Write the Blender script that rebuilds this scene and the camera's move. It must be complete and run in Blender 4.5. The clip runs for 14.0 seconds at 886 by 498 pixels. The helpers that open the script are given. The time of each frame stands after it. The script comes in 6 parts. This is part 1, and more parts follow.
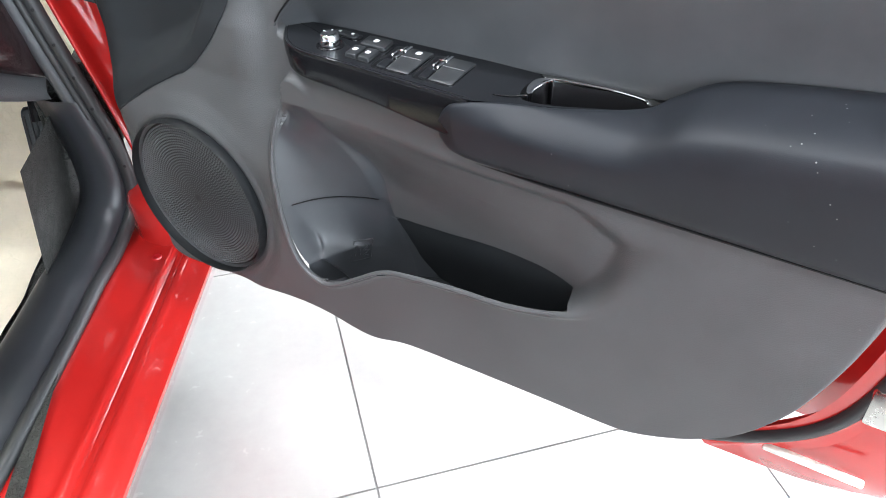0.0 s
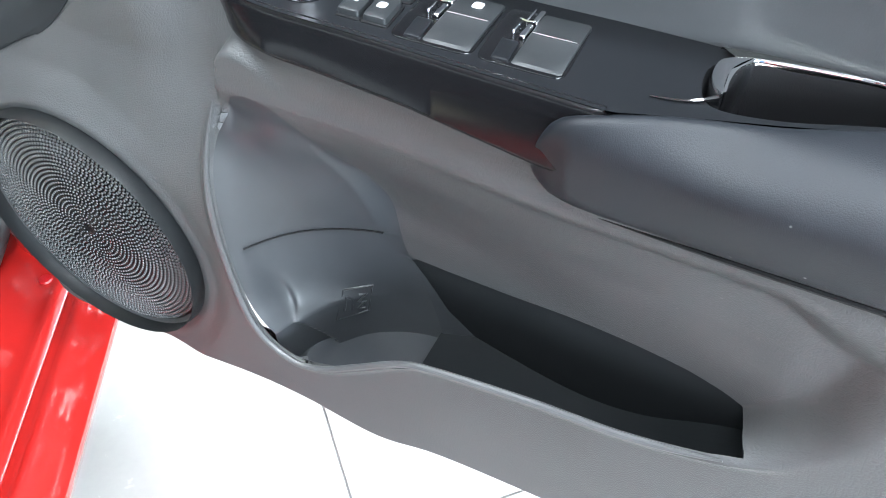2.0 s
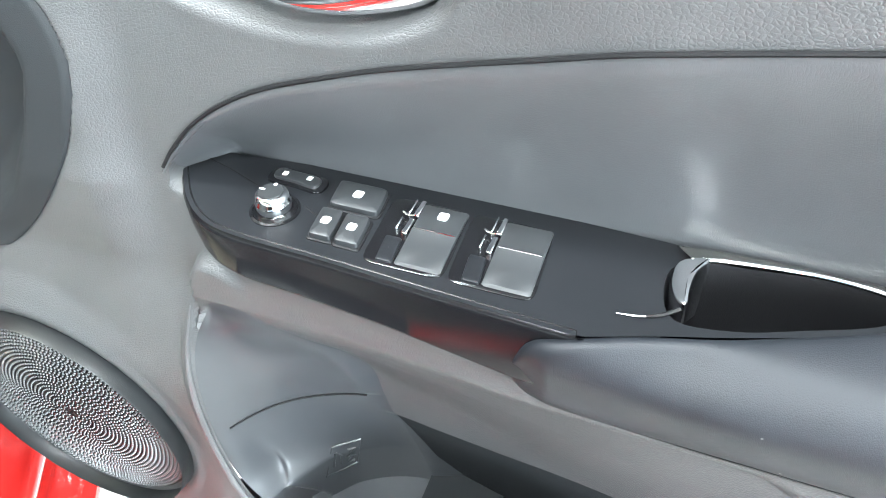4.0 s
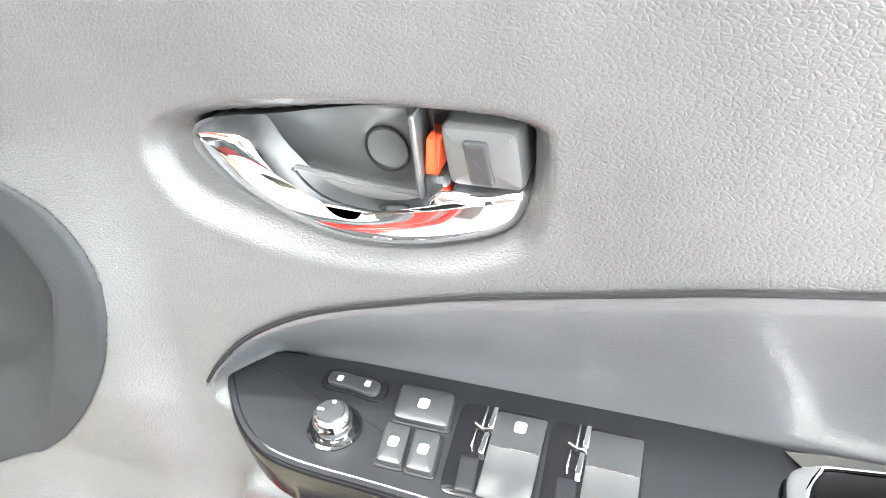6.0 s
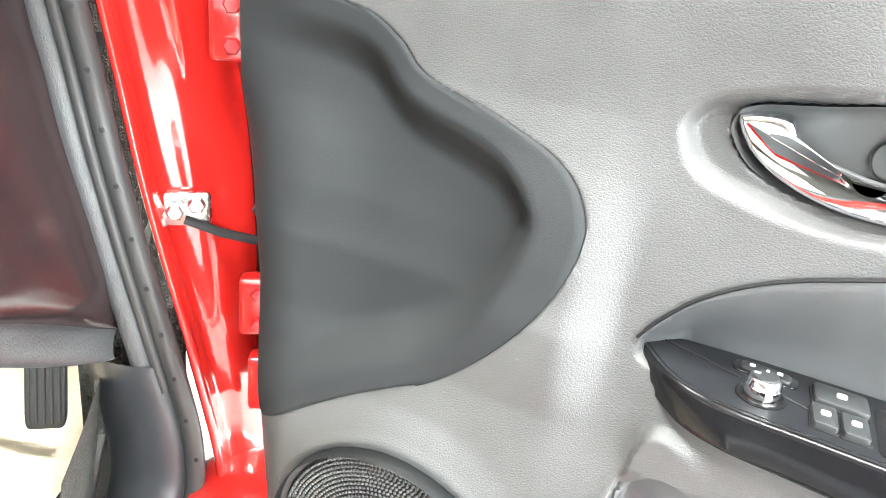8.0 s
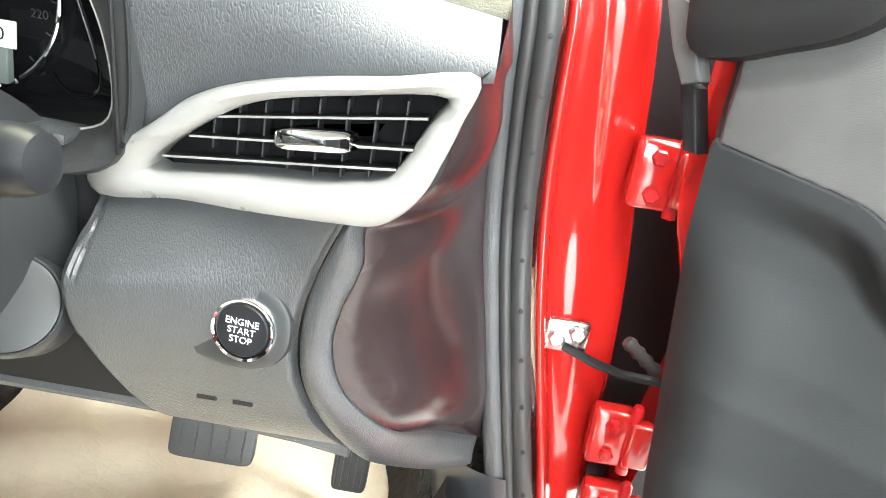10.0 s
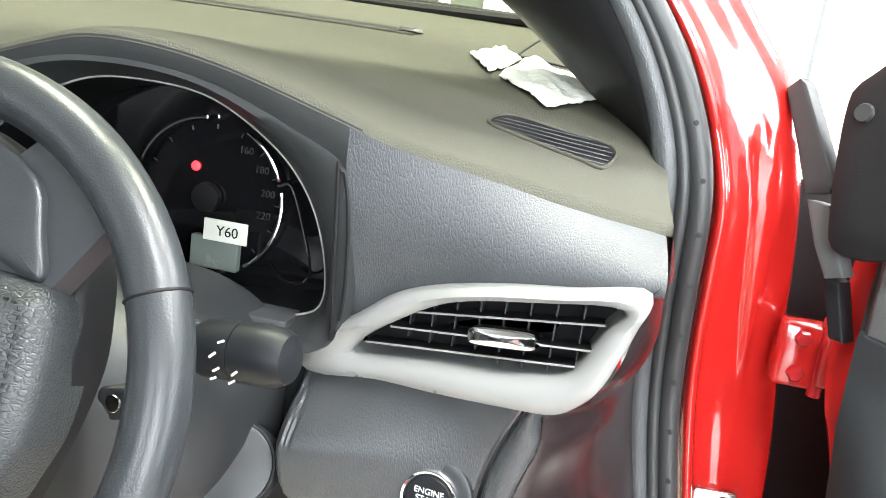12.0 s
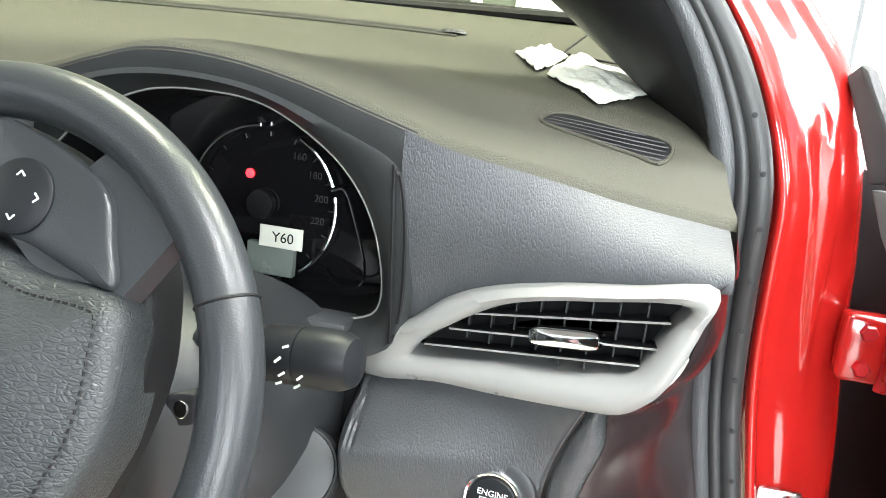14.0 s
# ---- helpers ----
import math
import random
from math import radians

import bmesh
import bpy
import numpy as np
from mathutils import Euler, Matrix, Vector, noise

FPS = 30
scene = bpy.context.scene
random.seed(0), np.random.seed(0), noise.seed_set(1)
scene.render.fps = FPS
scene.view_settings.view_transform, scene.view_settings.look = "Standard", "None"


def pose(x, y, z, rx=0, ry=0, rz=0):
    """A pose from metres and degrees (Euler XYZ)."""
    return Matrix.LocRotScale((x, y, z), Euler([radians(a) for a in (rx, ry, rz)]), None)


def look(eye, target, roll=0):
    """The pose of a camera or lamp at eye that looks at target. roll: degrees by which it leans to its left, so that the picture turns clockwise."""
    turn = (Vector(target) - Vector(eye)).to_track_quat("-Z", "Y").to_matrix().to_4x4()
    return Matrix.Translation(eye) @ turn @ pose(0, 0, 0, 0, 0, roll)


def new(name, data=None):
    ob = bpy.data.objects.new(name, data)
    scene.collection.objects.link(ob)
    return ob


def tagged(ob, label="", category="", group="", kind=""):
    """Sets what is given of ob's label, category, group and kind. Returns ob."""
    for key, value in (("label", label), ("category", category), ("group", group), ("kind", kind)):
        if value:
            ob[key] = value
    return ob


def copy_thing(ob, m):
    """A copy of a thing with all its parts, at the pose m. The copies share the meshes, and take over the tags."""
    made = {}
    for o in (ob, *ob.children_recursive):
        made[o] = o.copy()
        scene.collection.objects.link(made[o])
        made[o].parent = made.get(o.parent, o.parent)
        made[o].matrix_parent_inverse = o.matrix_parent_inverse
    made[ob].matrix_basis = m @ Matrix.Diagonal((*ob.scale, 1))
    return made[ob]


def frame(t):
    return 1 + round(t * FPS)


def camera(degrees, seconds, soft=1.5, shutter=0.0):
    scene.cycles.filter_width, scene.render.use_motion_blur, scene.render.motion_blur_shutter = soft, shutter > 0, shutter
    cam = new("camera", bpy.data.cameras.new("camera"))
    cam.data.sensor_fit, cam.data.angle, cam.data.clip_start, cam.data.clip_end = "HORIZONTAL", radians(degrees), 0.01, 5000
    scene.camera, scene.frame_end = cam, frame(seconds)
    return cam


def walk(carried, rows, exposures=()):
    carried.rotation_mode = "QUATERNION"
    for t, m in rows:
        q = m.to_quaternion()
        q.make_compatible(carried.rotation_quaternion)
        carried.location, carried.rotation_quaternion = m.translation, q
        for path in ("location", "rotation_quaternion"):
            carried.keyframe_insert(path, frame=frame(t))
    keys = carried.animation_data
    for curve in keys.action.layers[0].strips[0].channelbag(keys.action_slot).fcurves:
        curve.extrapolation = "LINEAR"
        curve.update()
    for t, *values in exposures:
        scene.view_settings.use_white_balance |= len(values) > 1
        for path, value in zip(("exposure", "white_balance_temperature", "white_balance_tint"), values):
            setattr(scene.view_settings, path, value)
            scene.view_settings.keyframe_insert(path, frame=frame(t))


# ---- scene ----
cam = camera(60.4, 14.0, soft=0.9)
PATH = [
    (0, (0.6608, -0.6124, 1.0200), (0.4381, 0.1430, 0.4037), -1.44),
    (0.5, (0.6102, -0.5013, 1.0000), (0.4136, 0.2534, 0.3741), -1.28),
    (1, (0.5680, -0.4117, 0.9705), (0.4062, 0.3319, 0.3218), -0.74),
    (1.5, (0.5353, -0.3632, 0.9354), (0.3950, 0.3544, 0.2533), 0.06),
    (2, (0.5152, -0.3516, 0.9180), (0.3909, 0.3470, 0.2133), 0.62),
    (2.5, (0.5150, -0.3422, 0.9162), (0.3965, 0.3411, 0.1957), 0.52),
    (3, (0.5162, -0.3338, 0.9300), (0.3946, 0.3751, 0.2352), -0.22),
    (3.2, (0.5078, -0.3276, 0.9461), (0.4139, 0.3918, 0.2579), -0.30),
    (5.3, (0.5042, -0.2612, 1.0058), (0.3806, 0.4846, 0.3512), -7.05),
    (5.5, (0.4998, -0.2498, 1.0142), (0.3784, 0.4969, 0.3602), -7.82),
    (6, (0.4722, -0.2365, 1.0263), (0.3855, 0.5275, 0.3870), -6.69),
    (6.5, (0.4533, -0.2318, 1.0248), (0.3822, 0.5343, 0.3860), -5.34),
    (7, (0.4264, -0.2451, 1.0256), (0.3472, 0.5382, 0.4090), -3.57),
    (7.5, (0.3546, -0.3091, 1.0029), (0.2366, 0.5303, 0.4723), 1.64),
    (8, (0.2869, -0.3885, 0.9510), (0.1185, 0.5188, 0.5656), 6.73),
    (8.5, (0.2242, -0.4243, 0.9370), (0.0439, 0.4970, 0.5926), 8.50),
    (9, (0.1310, -0.4633, 0.9685), (0.0006, 0.4688, 0.6304), 9.54),
    (9.2, (0.1372, -0.4460, 0.9769), (-0.0566, 0.4707, 0.6276), 9.84),
    (11.3, (0.0736, -0.4448, 1.0174), (-0.4471, 0.3715, 0.7676), 10.01),
    (11.5, (0.0769, -0.4560, 1.0266), (-0.4555, 0.3576, 0.7929), 9.71),
    (12, (0.0987, -0.5213, 1.0436), (-0.4677, 0.2771, 0.8393), 8.50),
    (12.5, (0.1248, -0.5922, 1.0460), (-0.4794, 0.1841, 0.8664), 7.61),
    (13, (0.1309, -0.6217, 1.0472), (-0.4759, 0.1568, 0.8866), 7.22),
    (13.5, (0.1255, -0.6082, 1.0384), (-0.4795, 0.1677, 0.8594), 7.30),
    (14, (0.0862, -0.5294, 1.0411), (-0.5172, 0.2403, 0.8329), 6.59),
]
EXPOSURE = [(0.0, 0.05, 6200, 10), (0.5, 0.45, 6000, 6), (1.0, 0.75, 5900, 4), (1.5, 0.85, 5850, 4), (2.0, 0.6, 5950, 6), (2.5, 0.3, 6000, 8), (3.0, 0.7, 5950, 2), (3.2, 0.75, 5950, 2), (5.3, 2.19, 6700, 8), (6.0, 1.94, 6700, 8), (7.0, 1.84, 6750, 8), (9.2, 1.69, 6900, 6), (11.3, 1.22, 6500, 6), (12.5, 0.92, 6600, 10), (14.0, 0.87, 6600, 8)]
walk(cam, [(t, look(eye, target, roll)) for t, eye, target, roll in PATH], EXPOSURE)

# ---------------------------------------------------------------- light
world = bpy.data.worlds.new("world")
scene.world = world
world.use_nodes = True
wn = world.node_tree
sky = wn.nodes.new("ShaderNodeTexSky")
sky.sky_type = "NISHITA"
sky.sun_disc = False
sky.sun_elevation = radians(42)
sky.sun_rotation = radians(-40)
wn.nodes["Background"].inputs["Strength"].default_value = 0.15
wn.links.new(sky.outputs["Color"], wn.nodes["Background"].inputs["Color"])


def area_lamp(name, where, target, size_x, size_y, watts, colour=(1, 1, 1)):
    la = bpy.data.lights.new(name, "AREA")
    la.shape, la.size, la.size_y, la.energy, la.color = "RECTANGLE", size_x, size_y, watts, colour
    ob = new(name, la)
    ob.matrix_world = look(where, target)
    return ob


# ---------------------------------------------------------------- materials
def material(name):
    m = bpy.data.materials.new(name)
    m.use_nodes = True
    return m, m.node_tree, m.node_tree.nodes["Principled BSDF"]


def put(nt, kind, **values):
    n = nt.nodes.new(kind)
    for key, v in values.items():
        n.inputs[key.replace("_", " ")].default_value = v
    return n


def ramp(nt, source, lo, hi, c0, c1):
    r = nt.nodes.new("ShaderNodeValToRGB")
    r.color_ramp.elements[0].position, r.color_ramp.elements[1].position = lo, hi
    r.color_ramp.elements[0].color, r.color_ramp.elements[1].color = (*c0, 1), (*c1, 1)
    nt.links.new(source, r.inputs["Fac"])
    return r.outputs["Color"]


def plastic(name, colour, rough, grain=900.0, depth=0.25, spread=0.12, stretch=(1, 1, 1), spec=0.5, wear=14.0, dust=0.0):
    """Moulded plastic or soft trim: leather-like grain in the relief and faint cloudy variation in colour and gloss."""
    m, nt, b = material(name)
    co = nt.nodes.new("ShaderNodeTexCoord")
    mp = put(nt, "ShaderNodeMapping", Scale=stretch)
    nt.links.new(co.outputs["Object"], mp.inputs["Vector"])
    bend = put(nt, "ShaderNodeTexNoise", Scale=grain * 0.12, Detail=2.0)
    nt.links.new(mp.outputs["Vector"], bend.inputs["Vector"])
    push = nt.nodes.new("ShaderNodeVectorMath")
    push.operation = "MULTIPLY_ADD"
    push.inputs[1].default_value = (2.4 / grain,) * 3
    nt.links.new(bend.outputs["Color"], push.inputs[0])
    nt.links.new(mp.outputs["Vector"], push.inputs[2])
    cells = put(nt, "ShaderNodeTexVoronoi", Scale=grain * 0.42)
    cells.feature = "DISTANCE_TO_EDGE"
    fine = put(nt, "ShaderNodeTexNoise", Scale=grain * 0.8, Detail=3.0, Roughness=0.6)
    big = put(nt, "ShaderNodeTexNoise", Scale=wear, Detail=5.0, Roughness=0.65)
    nt.links.new(push.outputs[0], cells.inputs["Vector"])
    nt.links.new(mp.outputs["Vector"], fine.inputs["Vector"])
    nt.links.new(co.outputs["Object"], big.inputs["Vector"])
    plump = nt.nodes.new("ShaderNodeMapRange")
    plump.interpolation_type = "SMOOTHSTEP"
    plump.inputs["From Max"].default_value = 0.22
    nt.links.new(cells.outputs["Distance"], plump.inputs["Value"])
    add = nt.nodes.new("ShaderNodeMath")
    add.operation = "ADD"
    nt.links.new(plump.outputs["Result"], add.inputs[0])
    nt.links.new(fine.outputs["Fac"], add.inputs[1])
    bump = put(nt, "ShaderNodeBump", Strength=depth, Distance=0.0012)
    nt.links.new(add.outputs[0], bump.inputs["Height"])
    nt.links.new(bump.outputs["Normal"], b.inputs["Normal"])
    lo, hi = [c * (1 - spread) for c in colour], [c * (1 + spread) for c in colour]
    paint = ramp(nt, big.outputs["Fac"], 0.3, 0.7, lo, hi)
    if dust:
        specks = put(nt, "ShaderNodeTexVoronoi", Scale=110.0, Randomness=1.0)
        patchy = put(nt, "ShaderNodeTexNoise", Scale=9.0, Detail=3.0)
        for n in (specks, patchy):
            nt.links.new(co.outputs["Object"], n.inputs["Vector"])
        near = ramp(nt, specks.outputs["Distance"], 0.03, 0.085, (1, 1, 1), (0, 0, 0))
        where = ramp(nt, patchy.outputs["Fac"], 0.56, 0.66, (0, 0, 0), (dust, dust, dust))
        both = nt.nodes.new("ShaderNodeMixRGB")
        both.blend_type = "MULTIPLY"
        both.inputs["Fac"].default_value = 1.0
        nt.links.new(near, both.inputs["Color1"])
        nt.links.new(where, both.inputs["Color2"])
        mix = nt.nodes.new("ShaderNodeMixRGB")
        nt.links.new(both.outputs["Color"], mix.inputs["Fac"])
        nt.links.new(paint, mix.inputs["Color1"])
        mix.inputs["Color2"].default_value = (0.30, 0.30, 0.29, 1)
        paint = mix.outputs["Color"]
    nt.links.new(paint, b.inputs["Base Color"])
    nt.links.new(ramp(nt, big.outputs["Fac"], 0.3, 0.75, [rough * 0.88] * 3, [min(1, rough * 1.12)] * 3), b.inputs["Roughness"])
    b.inputs["Specular IOR Level"].default_value = spec
    return m


def gloss(name, colour, rough=0.08, metal=0.0, coat=0.0, smear=0.5):
    """Lacquer, chrome or polished plastic with faint smears in its gloss."""
    m, nt, b = material(name)
    co = nt.nodes.new("ShaderNodeTexCoord")
    n = put(nt, "ShaderNodeTexNoise", Scale=35.0, Detail=6.0, Roughness=0.7)
    nt.links.new(co.outputs["Object"], n.inputs["Vector"])
    nt.links.new(ramp(nt, n.outputs["Fac"], 0.35, 0.75, [rough * (1 - smear)] * 3, [rough * (1 + smear)] * 3), b.inputs["Roughness"])
    nt.links.new(ramp(nt, n.outputs["Fac"], 0.2, 0.8, [c * 0.94 for c in colour], [min(1, c * 1.04) for c in colour]), b.inputs["Base Color"])
    b.inputs["Metallic"].default_value = metal
    b.inputs["Coat Weight"].default_value = coat
    b.inputs["Coat Roughness"].default_value = 0.03
    return m


def glow(name, colour, strength):
    m, nt, b = material(name)
    b.inputs["Base Color"].default_value = (*colour, 1)
    b.inputs["Emission Color"].default_value = (*colour, 1)
    b.inputs["Emission Strength"].default_value = strength
    return m


TRIM = plastic("door_trim_plastic", (0.066, 0.067, 0.069), 0.45, grain=1400, depth=0.2, stretch=(0.7, 1, 1.1), dust=0.25)
LIP_EDGE = plastic("pocket_lip_plastic", (0.075, 0.075, 0.078), 0.38, grain=2500, depth=0.03)
TRIM_SOFT = plastic("armrest_wall_plastic", (0.072, 0.075, 0.080), 0.4, grain=1800, depth=0.1)
HOLDER = plastic("bottle_holder_plastic", (0.042, 0.045, 0.050), 0.34, grain=2600, depth=0.04, spec=0.5)
INSERT = plastic("dark_insert_felt_and_pocket_shade", (0.014, 0.016, 0.018), 0.72, grain=2200, depth=0.12, spec=0.3)
PAD = plastic("armrest_leather", (0.012, 0.014, 0.018), 0.52, grain=2300, depth=0.1, spread=0.25, spec=0.35, dust=0.8)
BEZEL = plastic("bezel_satin_plastic", (0.011, 0.012, 0.014), 0.42, grain=2400, depth=0.05, spec=0.22)
PIANO = gloss("piano_black", (0.006, 0.006, 0.007), 0.11, coat=0.6)
SWITCH = plastic("switch_plastic", (0.023, 0.025, 0.027), 0.46, grain=2600, depth=0.06)
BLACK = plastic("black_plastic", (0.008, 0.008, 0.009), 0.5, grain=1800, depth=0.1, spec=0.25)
GRILLE = plastic("grille_plastic", (0.009, 0.010, 0.011), 0.36, grain=2200, depth=0.08)
CHROME = gloss("chrome", (0.86, 0.87, 0.89), 0.05, metal=1.0)
SILVER = plastic("silver_paint", (0.25, 0.25, 0.245), 0.3, grain=3000, depth=0.05, spread=0.05)
RED = gloss("red_lacquer", (0.41, 0.014, 0.012), 0.2, coat=1.0, smear=0.3)
RED_FLAT = gloss("red_primer_lacquer", (0.40, 0.006, 0.010), 0.35, coat=0.4)
RUBBER = plastic("rubber_seal", (0.026, 0.027, 0.028), 0.45, grain=1500, depth=0.12)
STEEL = gloss("galvanised_steel", (0.55, 0.55, 0.53), 0.3, metal=1.0)
ORANGE = gloss("orange_plastic", (0.78, 0.065, 0.02), 0.4)
PRINT = gloss("white_print", (0.75, 0.76, 0.76), 0.5)
BOWL = plastic("handle_bowl_plastic", (0.066, 0.068, 0.070), 0.42, grain=2200, depth=0.08)
# part of the windscreen's olive light is mixed into this base colour
DASH_TOP = plastic("dash_top_plastic_olive_light", (0.056, 0.055, 0.043), 0.75, grain=950, depth=0.3, spec=0.25)
DASH_FACE = plastic("dash_face_plastic", (0.062, 0.066, 0.072), 0.45, grain=900, depth=0.3, stretch=(1.5, 1, 0.5))
DASH_LOW = plastic("lower_dash_plastic", (0.050, 0.053, 0.057), 0.33, grain=900, depth=0.22, stretch=(1.5, 1, 0.5))
# slight red in this base colour imitates the reflection of the red bodywork
SIDE = plastic("dash_side_plastic_red_sheen", (0.022, 0.014, 0.015), 0.22, grain=1600, depth=0.03)
LEATHER = plastic("wheel_leather", (0.025, 0.028, 0.031), 0.31, grain=1000, depth=0.07)
AIRBAG = plastic("airbag_cover", (0.030, 0.034, 0.036), 0.36, grain=900, depth=0.35, stretch=(0.45, 1, 1))
PULL_CHROME = gloss("satin_pull_chrome", (0.42, 0.42, 0.39), 0.13, metal=1.0)
COWL = plastic("cowl_plastic", (0.026, 0.028, 0.032), 0.34, grain=1800, depth=0.08)
LINING = plastic("pale_headliner_cloth", (0.48, 0.47, 0.44), 0.9, grain=900, depth=0.3)
LCD = gloss("pale_display", (0.17, 0.20, 0.185), 0.25)
CARPET = plastic("floor_carpet", (0.042, 0.043, 0.040), 0.95, grain=420, depth=1.0, spread=0.5, wear=60)
KRAFT = plastic("kraft_paper", (0.84, 0.75, 0.58), 0.75, grain=150, depth=0.3, spread=0.06)
TAG = plastic("white_paper", (0.72, 0.73, 0.66), 0.6, grain=220, depth=0.3, spread=0.05)
TILE = gloss("floor_tile_glaze", (0.41, 0.405, 0.385), 0.22)
HOOD = plastic("dial_hood_plastic", (0.026, 0.028, 0.029), 0.45, grain=1400, depth=0.1)
DOT = plastic("grille_dot_plastic", (0.075, 0.078, 0.080), 0.2, grain=3000, depth=0.03)
GROUT = plastic("grout", (0.22, 0.22, 0.21), 0.9, grain=300, depth=0.3)
WALL = plastic("white_wall_paint", (0.78, 0.78, 0.76), 0.85, grain=120, depth=0.1, spread=0.04, wear=1.5)
CEILING = plastic("grey_ceiling_paint", (0.50, 0.50, 0.49), 0.9, grain=120, depth=0.1, spread=0.05, wear=1.5)
TAN = plastic("tan_board", (0.20, 0.125, 0.07), 0.7, grain=200, depth=0.2)
YELLOW = plastic("yellow_board", (0.60, 0.44, 0.01), 0.6, grain=200, depth=0.1)
WHITE_CAR = gloss("white_lacquer", (0.80, 0.80, 0.80), 0.2, coat=1.0)
SKIRT_BLACK = plastic("skirt_black", (0.006, 0.006, 0.007), 0.2, grain=3000, depth=0.01, spec=0.3)
ORANGE_BOARD = plastic("orange_board", (0.55, 0.26, 0.05), 0.6, grain=200, depth=0.1)
GREY_GLASS = gloss("grey_green_glass", (0.09, 0.10, 0.08), 0.15)
SHEET = plastic("white_cover_sheet", (0.78, 0.77, 0.73), 0.7, grain=90, depth=0.6, spread=0.08, wear=9)
LAMP_RED = glow("warning_lamp", (1.0, 0.02, 0.03), 3.0)

# ---------------------------------------------------------------- building tools
CAR = pose(0, 0.0633, 0, 0, 0, 26.38)
DOOR = pose(0, 0.11, 0, 0, 0, -16)


def thing(name, m, label, category, group=""):
    ob = new(name)
    ob.empty_display_size = 0.05
    ob.matrix_world = m
    return tagged(ob, label, category, group)


def made(name, geo, mat, sharp=40, smooth=True):
    if isinstance(geo, bmesh.types.BMesh):
        me = bpy.data.meshes.new(name)
        geo.to_mesh(me)
        geo.free()
    else:
        me = bpy.data.meshes.new(name)
        me.from_pydata([tuple(v) for v in geo[0]], [], geo[1])
        bm = bmesh.new()
        bm.from_mesh(me)
        bmesh.ops.recalc_face_normals(bm, faces=bm.faces)
        bm.to_mesh(me)
        bm.free()
    me.materials.append(mat)
    if smooth:
        me.polygons.foreach_set("use_smooth", [True] * len(me.polygons))
        me.set_sharp_from_angle(angle=radians(sharp))
    me.update()
    return me


def part(name, geo, mat, parent, label="", sharp=40, smooth=True, m=None, kind=""):
    ob = new(name, made(name, geo, mat, sharp, smooth))
    ob.parent = parent
    if m is not None:
        ob.matrix_local = m
    return tagged(ob, label, kind=kind)


def solo(name, geo, mat, m, label="", category="", kind="", sharp=40, smooth=True):
    ob = new(name, made(name, geo, mat, sharp, smooth))
    ob.matrix_world = m
    return tagged(ob, label, category, kind=kind)


def spline(points, n, closed=False):
    """n points at even steps along a Catmull-Rom curve."""
    p = np.array(points, float)
    k = len(p)
    q = np.vstack([p[-1], p, p[0], p[1]]) if closed else np.vstack([2 * p[0] - p[1], p, 2 * p[-1] - p[-2]])
    out = []
    for i in range(k if closed else k - 1):
        a, b, c, d = q[i : i + 4]
        for s in np.linspace(0, 1, 24, endpoint=False):
            out.append(0.5 * (2 * b + (c - a) * s + (2 * a - 5 * b + 4 * c - d) * s**2 + (3 * b - a - 3 * c + d) * s**3))
    out.append(p[0] if closed else p[-1])
    out = np.array(out)
    run = np.r_[0, np.cumsum(np.linalg.norm(np.diff(out, axis=0), axis=1))]
    at = np.linspace(0, run[-1], n, endpoint=not closed)
    return np.stack([np.interp(at, run, out[:, j]) for j in range(p.shape[1])], 1)


def smooth_fn(points):
    """A smooth function of the first coordinate through the points."""
    c = spline(points, 400)
    c = c[np.argsort(c[:, 0])]
    return lambda x: np.interp(x, c[:, 0], c[:, 1])


def step(a, b, x):
    t = np.clip((np.asarray(x, float) - a) / (b - a), 0, 1)
    return t * t * (3 - 2 * t)


def inside(px, py, poly):
    """Signed distance to a closed outline, positive inside."""
    px, py = np.asarray(px, float), np.asarray(py, float)
    best, odd = np.full(px.shape, 1e9), np.zeros(px.shape, bool)
    for (ax, ay), (bx, by) in zip(poly, np.roll(poly, -1, axis=0)):
        dx, dy = bx - ax, by - ay
        t = np.clip(((px - ax) * dx + (py - ay) * dy) / (dx * dx + dy * dy + 1e-12), 0, 1)
        best = np.minimum(best, np.hypot(px - ax - t * dx, py - ay - t * dy))
        cross = (ay > py) != (by > py)
        odd ^= cross & (px < (bx - ax) * (py - ay) / (by - ay + 1e-15) + ax)
    return np.where(odd, best, -best)


def loft(rings, closed=True, cap=(False, False)):
    n = len(rings[0])
    verts = [v for r in rings for v in r]
    faces = []
    for i in range(len(rings) - 1):
        for j in range(n if closed else n - 1):
            k = (j + 1) % n
            faces.append((i * n + j, i * n + k, (i + 1) * n + k, (i + 1) * n + j))
    if cap[0]:
        faces.append(tuple(range(n))[::-1])
    if cap[1]:
        faces.append(tuple(range((len(rings) - 1) * n, len(rings) * n)))
    return verts, faces


def joined(*geos):
    verts, faces = [], []
    for v, f in geos:
        faces += [tuple(i + len(verts) for i in face) for face in f]
        verts += list(v)
    return verts, faces


def shifted(geo, m):
    return [m @ Vector(v) for v in geo[0]], geo[1]


def rbox(lo, hi, bevel=0.002, segs=2):
    bm = bmesh.new()
    bmesh.ops.create_cube(bm, size=1)
    for v in bm.verts:
        v.co = Vector([lo[i] + (v.co[i] + 0.5) * (hi[i] - lo[i]) for i in range(3)])
    if bevel:
        bmesh.ops.bevel(bm, geom=bm.edges[:], offset=bevel, segments=segs, profile=0.5, affect="EDGES")
    geo = [v.co.copy() for v in bm.verts], [tuple(v.index for v in f.verts) for f in bm.faces]
    bm.free()
    return geo


